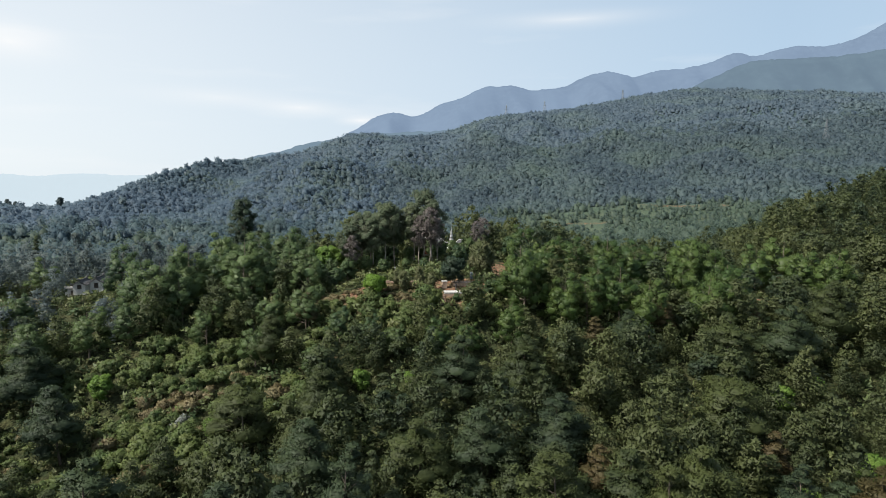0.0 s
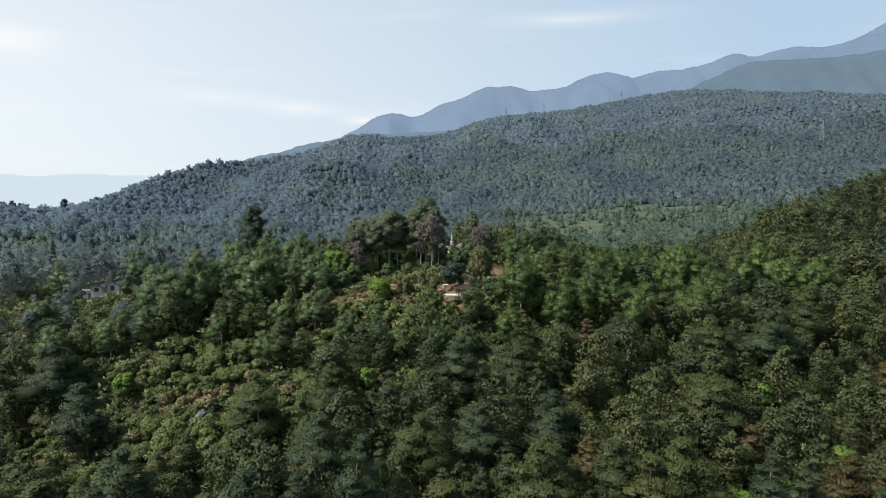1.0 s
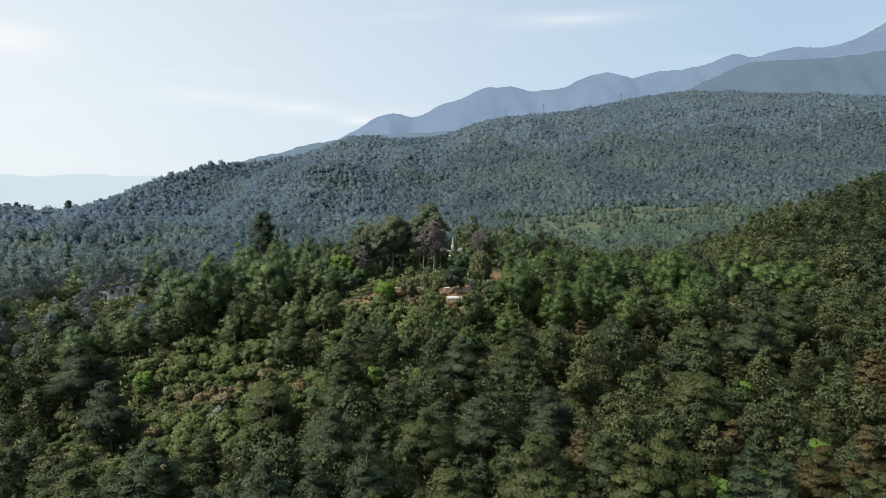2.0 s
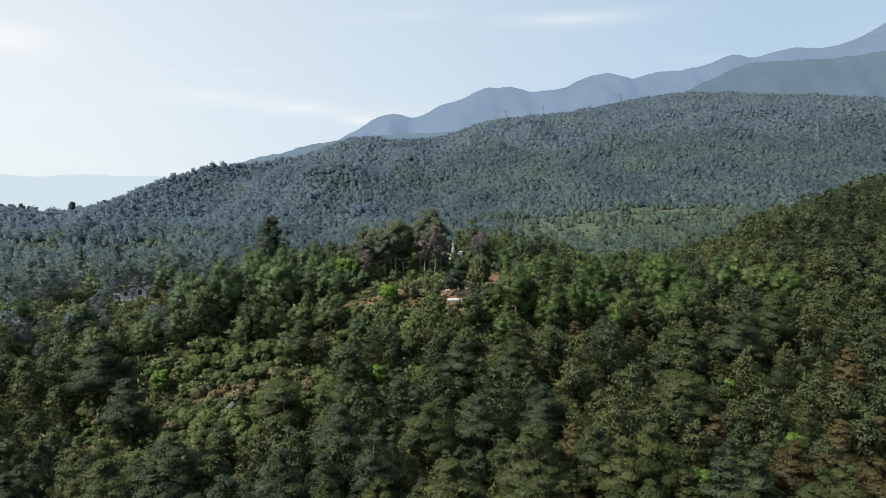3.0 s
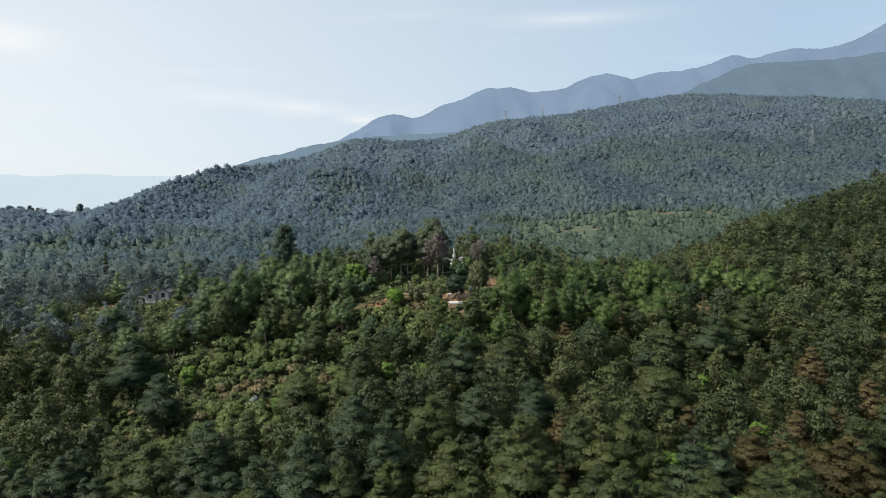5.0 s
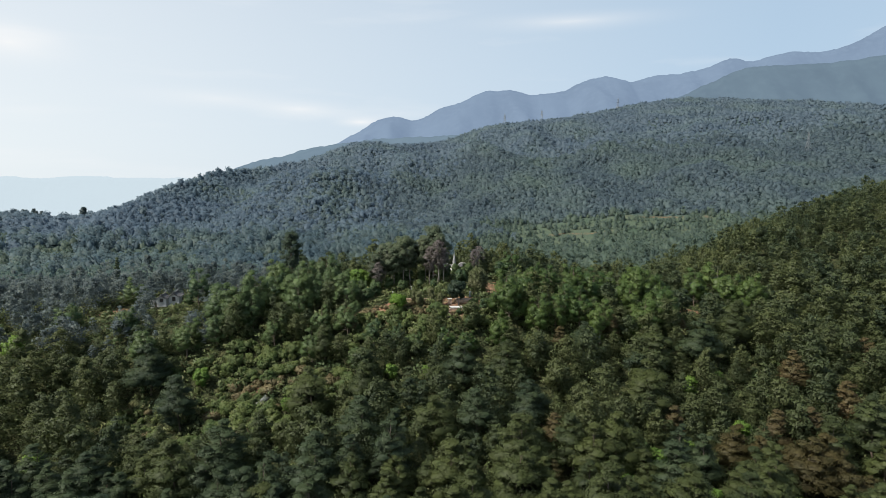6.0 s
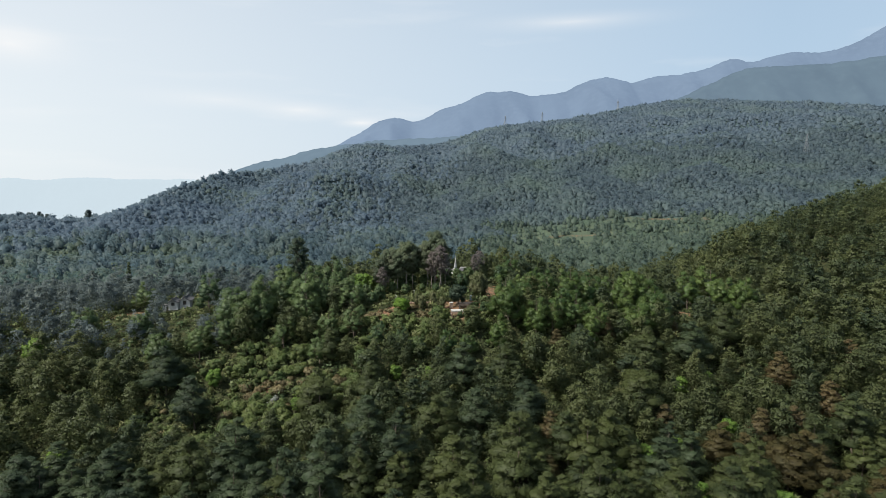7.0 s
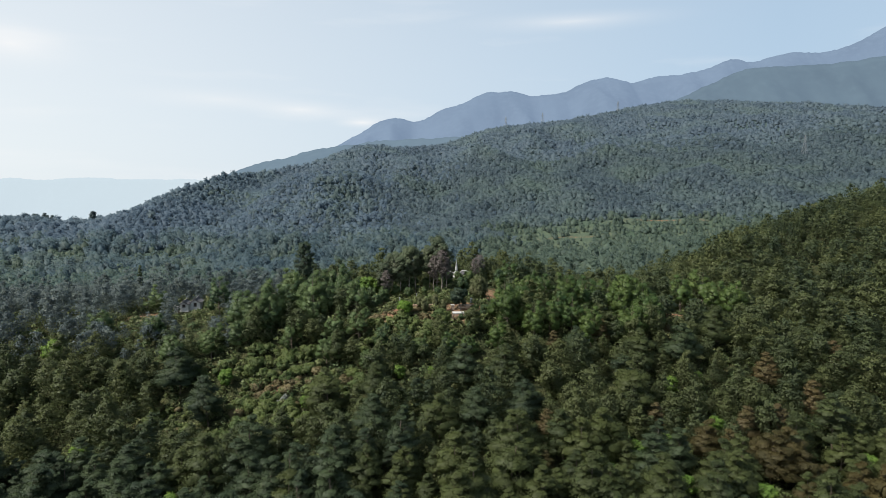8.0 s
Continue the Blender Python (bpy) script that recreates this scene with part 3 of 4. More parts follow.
def far_trees(name, spots, leaf, size, seed, label, blades=30, blade=0.19, tall=(0.75, 1.25), body=1.0):
    """A far forest as one mesh: every tree a low uneven body shingled with leafy sprays; spots are x, y, scale."""
    rng = np.random.RandomState(seed)
    spots = np.asarray(spots)
    n, k = len(spots), 4
    z = ground(spots[:, 0], spots[:, 1])
    s = spots[:, 2] * size
    high = s * rng.uniform(*tall, n)
    spin = rng.uniform(0, 6.28, n)[:, None] + np.arange(k) * 6.2832 / k
    rings = [np.stack([spots[:, 0], spots[:, 1], z + high * 0.9 * body], -1)[:, None]]
    for wide, level in ((0.38 * body, 0.62 * body), (0.42 * body, 0.05)):
        q = s[:, None] * wide * rng.uniform(0.75, 1.15, (n, k))
        rings.append(np.stack([spots[:, :1] + np.cos(spin) * q, spots[:, 1:2] + np.sin(spin) * q, z[:, None] + high[:, None] * (level + rng.uniform(-0.08, 0.08, (n, k)))], -1))
        spin = spin + 3.1416 / k
    v = np.concatenate(rings, 1)
    i = np.arange(k)
    j = (i + 1) % k
    tri = np.concatenate([np.stack([0 * i, 1 + i, 1 + j], -1), np.stack([1 + i, 1 + k + i, 1 + j], -1), np.stack([1 + j, 1 + k + i, 1 + k + j], -1)])
    f = (tri[None] + (np.arange(n) * (1 + 2 * k))[:, None, None]).reshape(-1, 3)
    c = np.stack([spots[:, 0], spots[:, 1], z + high * 0.42], -1)
    d = v - c[:, None]
    d = d / np.linalg.norm(d, axis=2)[:, :, None] + np.array((0, 0, 0.8))
    d /= np.linalg.norm(d, axis=2)[:, :, None]
    # sprays, gathered in a few boughs on each tree
    m = n * blades
    boughs = unit_dirs(rng, n * 7, 0.7).reshape(n, 7, 3)
    e = boughs[np.repeat(np.arange(n), blades), rng.randint(0, 7, m)] + 0.55 * unit_dirs(rng, m)
    e /= np.linalg.norm(e, axis=1)[:, None]
    ss = np.repeat(s, blades)
    out = np.stack([ss * 0.46, ss * 0.46, np.repeat(high, blades) * 0.55], -1) * rng.uniform(0.78, 1.12, m)[:, None]
    p = np.repeat(c, blades, 0) + e * out
    b = unit_dirs(rng, m)
    b -= e * np.einsum("ij,ij->i", b, e)[:, None]
    b = b / (np.linalg.norm(b, axis=1)[:, None] + 1e-6) + e * rng.uniform(0, 0.6, m)[:, None] + np.array((0, 0, 0.25))
    a = np.cross(e, b)
    a /= np.linalg.norm(a, axis=1)[:, None] + 1e-6
    a *= np.sign(np.einsum("ij,ij->i", np.cross(a, b), e))[:, None]
    w = (ss * blade * rng.uniform(0.6, 1.35, m))[:, None]
    bv = np.stack([p - a * w * 0.6, p + a * w * 0.6, p + b * w], 1)
    soft = 0.8 * e + np.array((0, 0, 0.6)) + 0.15 * unit_dirs(rng, m)
    soft /= np.linalg.norm(soft, axis=1)[:, None]
    verts = np.concatenate([v.reshape(-1, 3), bv.reshape(-1, 3)])
    f = np.concatenate([f, np.arange(m * 3).reshape(-1, 3) + n * (1 + 2 * k)])
    me = np_mesh(name, verts, f, leaf, True, np.concatenate([d.reshape(-1, 3), np.repeat(soft, 3, 0)]))
    tone = np.clip(0.5 + 0.22 * waves(spots[:, 0], spots[:, 1], 110, seed) + rng.uniform(-0.5, 0.5, n), 0, 1)
    point_values(me, "tone", np.concatenate([np.repeat(tone, 1 + 2 * k), np.repeat(tone, blades * 3)]))
    return tagged(new(name, me), label, "trees", kind="stuff")


def mass(name, kinds, spots, leaf, per, size, seed, label, n_models=7, category="trees", clump_share=1.0, flat=0.75):
    """Many trees as one: kinds gives (shape, height, width) models; spots are x, y, scale."""
    rng = np.random.RandomState(seed)
    models = []
    for k in range(n_models):
        shape, h, w = kinds[k % len(kinds)]
        c, r = crown_clumps(rng, shape, h * rng.uniform(0.85, 1.15), w * rng.uniform(0.85, 1.15))
        keep = rng.permutation(len(c))[: max(2, int(len(c) * clump_share))]
        heart = np.array((0, 0, np.mean(c[:, 2])))
        c, r = c[keep], r[keep] / clump_share ** 0.35
        models.append(tufts(rng, c, r, per, size, 0.5 if shape == "pine" else flat, 0.6, 1.3, heart))
    spots = np.asarray(spots)
    z = ground(spots[:, 0], spots[:, 1]) - 0.2
    drift = 0.5 + 0.3 * waves(spots[:, 0], spots[:, 1], 60, seed)
    vs, fs, ns, tones, k = [], [], [], [], 0
    for (x, y, s), zz, dr in zip(spots, z, drift):
        v, f, n = models[rng.randint(n_models)]
        a = rng.uniform(0, 6.283)
        ca, sa = math.cos(a), math.sin(a)
        hs = s * rng.uniform(0.85, 1.18)
        vs.append(np.stack([x + (v[:, 0] * ca - v[:, 1] * sa) * s, y + (v[:, 0] * sa + v[:, 1] * ca) * s, zz + v[:, 2] * hs], -1))
        ns.append(np.stack([n[:, 0] * ca - n[:, 1] * sa, n[:, 0] * sa + n[:, 1] * ca, n[:, 2]], -1))
        fs.append(f + k)
        k += len(v)
        tones.append(np.full(len(v), np.clip(dr + rng.uniform(-0.45, 0.45), 0, 1)))
    me = np_mesh(name, np.concatenate(vs), np.concatenate(fs), leaf, True, np.concatenate(ns))
    point_values(me, "tone", np.concatenate(tones))
    return tagged(new(name, me), label, category, kind="stuff")


def scatter(rng, x0, x1, y0, y1, step, keep):
    """Uneven rows of spots with random gaps, where keep(x, y) holds."""
    gx, gy = np.meshgrid(np.arange(x0, x1, step), np.arange(y0, y1, step * 0.88))
    gx = gx + (np.arange(gx.shape[0]) % 2)[:, None] * step * 0.5
    gx = (gx + rng.uniform(-0.38, 0.38, gx.shape) * step).ravel()
    gy = (gy + rng.uniform(-0.38, 0.38, gy.shape) * step).ravel()
    ok = keep(gx, gy)
    return gx[ok], gy[ok]

# ---- woods ----
rng = np.random.RandomState(7)


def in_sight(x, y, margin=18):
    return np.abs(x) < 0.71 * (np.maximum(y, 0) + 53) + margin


def low_growth(x, y):
    """The open slope of shrubs below the spur, and the terrace."""
    a = ((x + 48) / 26) ** 2 + ((y - 100) / 15) ** 2 < 1
    b = ((x + 12) / 16) ** 2 + ((y - 115) / 7) ** 2 < 1
    c = (np.abs(x + 3) < 20) & (y > 114) & (y < 150)
    return a | b | c


# broad-leaved trees of the spur: x, y, scale
BROAD_WEST = ((-48.5, 143, 1.72), (-40.5, 136, 1.55), (-39.7, 130, 1.35), (-72.0, 144.5, 1.15), (-58.8, 124.3, 1.3), (-53.6, 122.3, 1.3), (-52.4, 131.4, 1.36), (-48.9, 139.3, 1.01), (-38.8, 124.6, 0.9), (-31.3, 116.9, 0.99), (-36.1, 130.9, 0.94), (-33.0, 139.5, 1.02),
              (-84, 126, 0.75), (-64.5, 116, 0.9), (-57.5, 117.5, 0.78), (-42.7, 115.5, 0.77), (-55.5, 121.2, 0.81), (-32.5, 110.0, 1.06), (-24.8, 115.5, 1.05), (-18.2, 112.2, 0.8), (-13.1, 110.1, 0.75), (-21.5, 105.7, 0.76), (-101, 129, 0.8), (-94.5, 152, 0.91),
              (-50.2, 122.9, 0.89), (-74.2, 114.4, 0.95), (-8.0, 107.5, 0.72), (-35.3, 146, 1.2), (-29, 137, 0.9), (-27, 128, 0.8))
BROAD_EAST = ((14.6, 116, 1.25), (33.3, 131.2, 1.11), (38.5, 129.0, 1.09), (45.2, 130.4, 1.02), (50.5, 131.2, 1.35), (55.3, 130.1, 1.38), (53.4, 121.7, 1.17), (74.7, 152.9, 1.16), (83.3, 156.7, 1.44), (83.4, 149.3, 1.1), (87.3, 143.0, 1.44), (47.0, 115.0, 1.11),
              (35.9, 111.9, 1.08), (28.9, 119.7, 0.86), (14, 120, 0.6), (11.6, 109.7, 0.79), (19.4, 121, 0.87), (25.5, 129.1, 0.93), (32.2, 116.7, 0.99), (47.5, 127.2, 0.92), (-0.5, 106, 1.0), (4.2, 107.0, 0.77), (21.4, 113.5, 0.95), (25.6, 114.5, 0.83), (21, 131, 0.8), (24, 140, 0.85), (19, 152, 0.9))
FRESH_SPOTS = ((-26, 146, 1.6), (-23.6, 146.0, 1.34), (-4.9, 99.8, 0.76), (-35.0, 95.8, 0.77), (-57.5, 106.2, 1.1), (52.0, 97.7, 1.02), (58.0, 95.8, 0.69), (60.3, 102.2, 0.74), (43.8, 78.0, 0.74), (57.0, 83.2, 0.94), (-12.9, 100.4, 0.86), (55.1, 81.7, 1.0), (36.5, 72.0, 1.1),
               (43.3, 75.5, 1.0), (56.4, 60.1, 1.3), (82.3, 71.3, 1.19), (-82.2, 83.8, 1.4), (-54.1, 64.6, 1.3), (29.7, 65.3, 1.0), (42.8, 63.2, 1.2), (-108.5, 117.8, 1.5))
DRY_SPOTS = ((39.5, 113.7, 0.77), (44.1, 84.8, 0.8), (19.6, 78.8, 0.75), (-24.5, 116.3, 0.71), (59.5, 122, 0.49), (26.1, 109.5, 0.67), (61.4, 79.9, 1.01), (69.4, 81.4, 1.02), (81.3, 89.7, 1.11), (76.5, 100.6, 1.11), (97.0, 107.2, 1.02))
BIG_PINES = ((-28.9, 91.9, 1.31), (-58.1, 95.7, 1.33), (-17.9, 94.0, 1.11), (15.4, 84.9, 1.1), (29.0, 72.1, 1.25), (-17.2, 79.2, 1.18), (-29.5, 110.0, 0.97), (-69.3, 106.6, 1.33), (40.9, 90.1, 1.33), (31.2, 109.1, 0.82), (12.4, 97.3, 1.09), (3.0, 97.8, 1.1), (-3.2, 79.2, 1.07), (5.3, 80.8, 1.1),
             (69.8, 116.0, 1.31), (58.2, 107.7, 1.21), (46.5, 104.6, 1.18))
TAKEN = np.array([*BROAD_WEST, *BROAD_EAST, *FRESH_SPOTS, *DRY_SPOTS, *BIG_PINES])
KEEP_OFF = ((-94.5, 134, 5), (-95.5, 140, 6), (-97, 147, 6), (67.5, 136, 4), (68.5, 141, 5), (70, 147, 5), (2, 159, 5), (1.5, 152, 4.5), (-85.5, 154, 7), (-81.5, 146, 5.5), (-77.5, 138, 5), (-74.5, 131, 5), (-70, 122, 4), (12, 136, 3.4), (12.5, 144, 3.4), (11, 129, 3), (12, 122, 3), (2, 167, 9))


def free(x, y):
    """Not on a tree that stands there already, nor on a building."""
    ok = np.ones(np.shape(x), bool)
    for a, b, s in TAKEN:
        ok &= (x - a) ** 2 + (y - b) ** 2 > (3.4 * s) ** 2
    for a, b, r in KEEP_OFF:
        ok &= (x - a) ** 2 + (y - b) ** 2 > r * r
    return ok


def free_path(x, y):
    return (np.abs(x - 12.2) > 2.6) | (y < 124) | (y > 150)


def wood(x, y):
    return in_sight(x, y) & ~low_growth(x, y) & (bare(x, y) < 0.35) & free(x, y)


x, y = scatter(rng, -260, 260, 34, 118, 5.5, wood)
order = np.argsort(y - 0.1 * np.abs(x))
x, y = x[order], y[order]
size = 0.68 + 0.72 * rng.uniform(0, 1, len(x)) ** 1.4 * np.where((x < -25) & (x > -72) & (y > 78), 0.8, np.where(x < -20, 1.2, 1))
olive = [tree("pine_tree", "pine", 9.8, 7.2, PINE, BARK, 100 + i, 210, 0.14, "dense olive green pine tree on the wooded slope", up=0.7, flat=0.5, long=2.0) for i in range(6)]
cool = [tree("pine_tree", "pine", 10.2, 7.0, PINE_COOL, BARK, 120 + i, 210, 0.14, "dense deep green pine tree on the wooded slope", up=0.5, flat=0.4, long=2.0) for i in range(5)]
warm = [tree("pine_tree", "pine", 8.5, 6.6, PINE_WARM, BARK, 140 + i, 210, 0.14, "pine tree with brown tinged needles", up=0.7, flat=0.45, long=2.0) for i in range(2)]
pick = waves(x, y, 45, 9) * 0.5 + rng.uniform(-0.6, 0.6, len(x)) - 0.011 * x - 0.10
near = np.arange(len(x)) < 300
for protos, chosen, seed in ((olive, (pick <= 0.25) & (pick > -1.15), 1), (cool, pick > 0.25, 2), (warm, pick <= -1.15, 3)):
    plant(protos, [(a, b, s) for a, b, s, k in zip(x, y, size, near & chosen) if k], "pines of the near slope", seed)
rest = np.stack([x[300:], y[300:], size[300:]], -1)
mass("pine_wood", (("pine", 9, 6.6), ("pine", 8, 5.8), ("broad", 8, 6)), rest, PINE_FAR, 46, 0.28, 3, "dense green pine wood on the hillside", 9)
x, y = scatter(rng, -330, 330, 118, 310, 5.6, wood)
ok = ground(x, y) > 12
x, y = x[ok], y[ok]
spots = np.stack([x, y, (0.72 + 0.75 * rng.uniform(0, 1, len(x)) ** 1.7) * np.where((y < 165) & (np.abs(x) < 100), 0.78, 1)], -1)
mass("west_wood", (("pine", 8.5, 6.6), ("pine", 8, 5.8), ("broad", 8.5, 6.5)), spots[x < -58], PINE_MIST, 40, 0.34, 44, "green mixed wood below the house, painted bluer for haze", 9, clump_share=0.48)
mass("spur_wood", (("pine", 8.5, 6.6), ("pine", 8, 5.8), ("broad", 8.5, 6.5)), spots[(y < 175) & (x >= -58)], PINE_FAR, 33, 0.42, 4, "mixed green wood on the spur", 9, clump_share=0.75)
mass("shoulder_wood", (("pine", 8.5, 6.6), ("pine", 8, 5.8), ("broad", 7, 6.5)), spots[(y >= 175) & (x >= -58) & (ground(x, y) > 27)], PINE_FAR, 21, 0.44, 24, "olive green pine wood on the shoulder of the hill", 9, clump_share=0.7)
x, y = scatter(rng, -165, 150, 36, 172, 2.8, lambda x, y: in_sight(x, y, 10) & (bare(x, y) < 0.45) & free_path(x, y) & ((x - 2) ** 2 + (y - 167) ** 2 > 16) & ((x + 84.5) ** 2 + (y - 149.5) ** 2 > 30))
mass("undergrowth", (("shrub", 2.6, 3.4), ("shrub", 2.0, 3.0)), np.stack([x, y, rng.uniform(0.6, 1.3, len(x))], -1), UNDER, 7, 0.40, 34, "low green and dry undergrowth between the trees", 8, "undergrowth", clump_share=0.6)
x, y = scatter(rng, -70, 70, -110, 34, 6.5, lambda x, y: x > -1e9)
mass("lower_wood", (("pine", 9, 7),), np.stack([x, y, rng.uniform(0.8, 1.2, len(x))], -1), PINE_FAR, 7, 1.1, 14, "pine wood at the foot of the slope", 5, clump_share=0.6)

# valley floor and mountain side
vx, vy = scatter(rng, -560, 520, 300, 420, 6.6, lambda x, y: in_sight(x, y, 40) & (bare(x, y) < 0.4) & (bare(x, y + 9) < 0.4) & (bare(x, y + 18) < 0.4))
spots = np.stack([vx, vy, 0.55 + 1.0 * rng.uniform(0, 1, len(vx)) ** 1.6], -1)
east_side = vx > 15 + 20 * waves(vx, vy, 40, 63)
far_trees("valley_wood", spots[~east_side], GLADE, 7.4, 5, "pale green trees and scrub of the valley floor, blued for haze", 80, 0.12, body=0.85)
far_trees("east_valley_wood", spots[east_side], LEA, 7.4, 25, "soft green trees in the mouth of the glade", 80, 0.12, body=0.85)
def foot_line(x, y):
    """Where the valley's trees give way to the forest of the mountain side."""
    return ramp(x, FOOT_X, FOOT_Y) + np.where(x < 60, 55, 10) + 30 * waves(x, y, 70, 81)


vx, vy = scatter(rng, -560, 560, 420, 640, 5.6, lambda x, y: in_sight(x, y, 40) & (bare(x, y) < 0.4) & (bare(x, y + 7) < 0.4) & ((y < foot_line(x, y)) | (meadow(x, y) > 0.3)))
ok = rng.uniform(0, 1, len(vx)) > 0.25 * meadow(vx, vy)
vx, vy = vx[ok], vy[ok]
size = (0.5 + 1.1 * rng.uniform(0, 1, len(vx)) ** 1.6) * (1 - 0.42 * meadow(vx, vy) * (rng.uniform(0, 1, len(vx)) < 0.85))
spots = np.stack([vx, vy, size], -1)
open_land = (meadow(vx, vy) > 0.3) | (vx > 30 + 20 * waves(vx, vy, 40, 63))
far_trees("valley_scrub", spots[~open_land], VALLEY, 6.8, 15, "pale green scrub and trees at the mountain's foot, blued for haze", 60, 0.13, body=0.88)
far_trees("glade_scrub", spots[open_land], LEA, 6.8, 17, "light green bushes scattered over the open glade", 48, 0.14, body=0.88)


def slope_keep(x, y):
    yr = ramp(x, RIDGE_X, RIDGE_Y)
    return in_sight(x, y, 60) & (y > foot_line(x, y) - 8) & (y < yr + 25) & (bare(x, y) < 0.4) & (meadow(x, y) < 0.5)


fx, fy = scatter(rng, -1000, 1320, 440, 950, 4.6, slope_keep)
ok = rng.uniform(0, 1, len(fx)) < 1.25 - ease(fy, 840, 970)
fx, fy = fx[ok], fy[ok]
spots = np.stack([fx, fy, 0.62 + 0.85 * rng.uniform(0, 1, len(fx)) ** 2], -1)
# westward trees take the WEST colour, whose painted haze is stronger
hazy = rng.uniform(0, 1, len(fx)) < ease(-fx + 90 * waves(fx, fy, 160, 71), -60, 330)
far_trees("slope_wood", spots[~hazy], SLOPE, 6.6, 6, "green pine forest on the mountain side with haze blue painted in", 28, tall=(0.5, 0.95))
far_trees("west_slope_wood", spots[hazy], WEST, 6.4, 16, "pine forest on the mountain's western side, painted blue grey for haze", 32, tall=(0.5, 0.95))
fx, fy = scatter(rng, -1000, 1320, 860, 1540, 7.2, slope_keep)
ok = rng.uniform(0, 1, len(fx)) < ease(fy, 850, 960)
fx, fy = fx[ok], fy[ok]
far_trees("ridge_wood", np.stack([fx, fy, rng.uniform(0.55, 1.3, len(fx))], -1), RIDGE, 9.2, 8, "pine forest along the ridge, painted blue grey for haze", 13, 0.25, (0.45, 0.85))

# single trees of the spur
west = [tree("broadleaf_tree", "lobed", 10.8, 9.0, BROAD, BARK, 200 + i, 190, 0.19, "tall green broadleaf tree with an uneven lobed crown", long=1.1) for i in range(7)]


def below_bank(x, y, s):
    """Trees just below the terrace stay low; none of the others passes a full grown height."""
    return x, y, min(s, 1.28) * (0.76 if -34 < x < 8 and 104 < y < 118 else 1)


plant(west, [below_bank(*p) for p in BROAD_WEST], "broadleaf trees of the spur", 5)
east = [tree("broadleaf_tree", "lobed", 10.8, 9.0, BROAD_SUN, BARK, 210 + i, 190, 0.18, "tall broadleaf tree with sunlit yellow green leaves", long=1.1) for i in range(5)]
plant(east, [below_bank(*p) for p in BROAD_EAST], "broadleaf trees of the spur", 6)
young = [tree("young_tree", "broad", 5, 4.2, FRESH, BARK, 220 + i, 100, 0.22, "young tree with fresh light green leaves", long=1.1) for i in range(3)]
plant(young, FRESH_SPOTS, "light green young trees", 7)
dead = [tree("dry_pine_tree", "pine", 9, 6.6, DRY, BARK, 230 + i, 210, 0.14, "pine tree with dry reddish brown needles", up=0.7, flat=0.45, long=2.0) for i in range(3)]
plant(dead, DRY_SPOTS, "dry pines", 8)
large = [tree("large_pine_tree", "pine", 9.5, 8.0, PINE_COOL if i % 2 else PINE, BARK, 240 + i, 300, 0.14, "large rounded pine tree above its neighbours", up=0.7, flat=0.5, long=2.0) for i in range(4)]
plant(large, BIG_PINES, "large pines", 9)

# shrubs of the open slope
sx, sy = scatter(rng, -76, 24, 80, 124, 2.7, lambda x, y: low_growth(x, y) & (bare(x, y) < 0.5) & (y < 121) & free(x, y))
pick = rng.permutation(len(sx))
sx, sy = sx[pick], sy[pick]
shrubs = [tree("shrub", "shrub", 2.6, 3.4, SHRUB, BARK, 300 + i, 80, 0.2, "loose light green shrub on the open slope", "shrub") for i in range(5)]
shrubs += [tree("shrub", "shrub", 1.8, 3.0, STRAW, BARK, 310 + i, 70, 0.2, "dry straw coloured shrub on the open slope", "shrub") for i in range(1)]
plant(shrubs, [(a, b, s) for a, b, s in zip(sx, sy, 0.55 + 0.95 * rng.uniform(0, 1, len(sx)) ** 1.5)][:290], "shrubs of the open slope", 2)

# tall trees round the terrace
eucs = [tree("eucalyptus_tree", "tall", 16, 8.5, EUC, PALE_BARK, 400 + i, 210, 0.24, "tall slender grey green eucalyptus tree", "tree", trunk_r=0.20, core=0.6) for i in range(4)]
plant(eucs, [(-20.5, 141, 0.72), (-18, 144, 0.86), (-15.8, 142, 0.80), (-13.2, 144, 0.95), (-11.0, 146, 0.88), (-16.5, 149, 0.85), (-6.8, 147, 0.90), (-4.5, 148, 1.05), (-2.4, 146, 0.92)], "eucalyptus trees by the terrace", 3, 2)
twiggy = [tree("bare_tree", "tall", 12, 5.0, BARE_TWIG, PALE_BARK, 430 + i, 110, 0.11, "thin leafless tree with grey twigs", "tree", up=1.2, long=3.0, trunk_r=0.14, core=0) for i in range(2)]
plant(twiggy, [(-3.2, 141.5, 1.12), (-5.4, 142.5, 0.98), (7.5, 150, 0.75), (-19.6, 138.5, 0.8), (9.5, 155, 0.8), (-1.4, 143.5, 0.9)], "leafless trees by the terrace", 31, 2)
lone = tree("cypress_tree", "column", 19.8, 7.0, DEEP, BARK, 450, 190, 0.20, "tall lone dark green tree above the wood")
plant([lone], [(-46.5, 150, 1.05)], "", 4, 1)
column = tree("column_cypress", "spire", 11, 2.4, PINE_COOL, BARK, 451, 120, 0.2, "slim dark column cypress beyond the house")
plant([column], [(-112, 176, 1.25)], "", 41, 1)
ridge_trees = [tree("ridge_pine", "column", 14, 8.5, SKYLINE, BARK, 452 + i, 40, 0.6, "lone dark pine on the skyline of the ridge") for i in range(2)]
plant(ridge_trees, [(-393, 654, 1.1), (-431, 642, 0.55), (-441, 644, 0.7), (-436, 641, 0.5), (-452, 644, 0.66), (-458, 640, 0.55), (-447, 641, 0.5)], "pines on the skyline", 42, 1)
bush = tree("round_bush", "broad", 3.6, 4.4, LIME, BARK, 460, 150, 0.16, "round clipped bush with fresh green leaves", "bush")
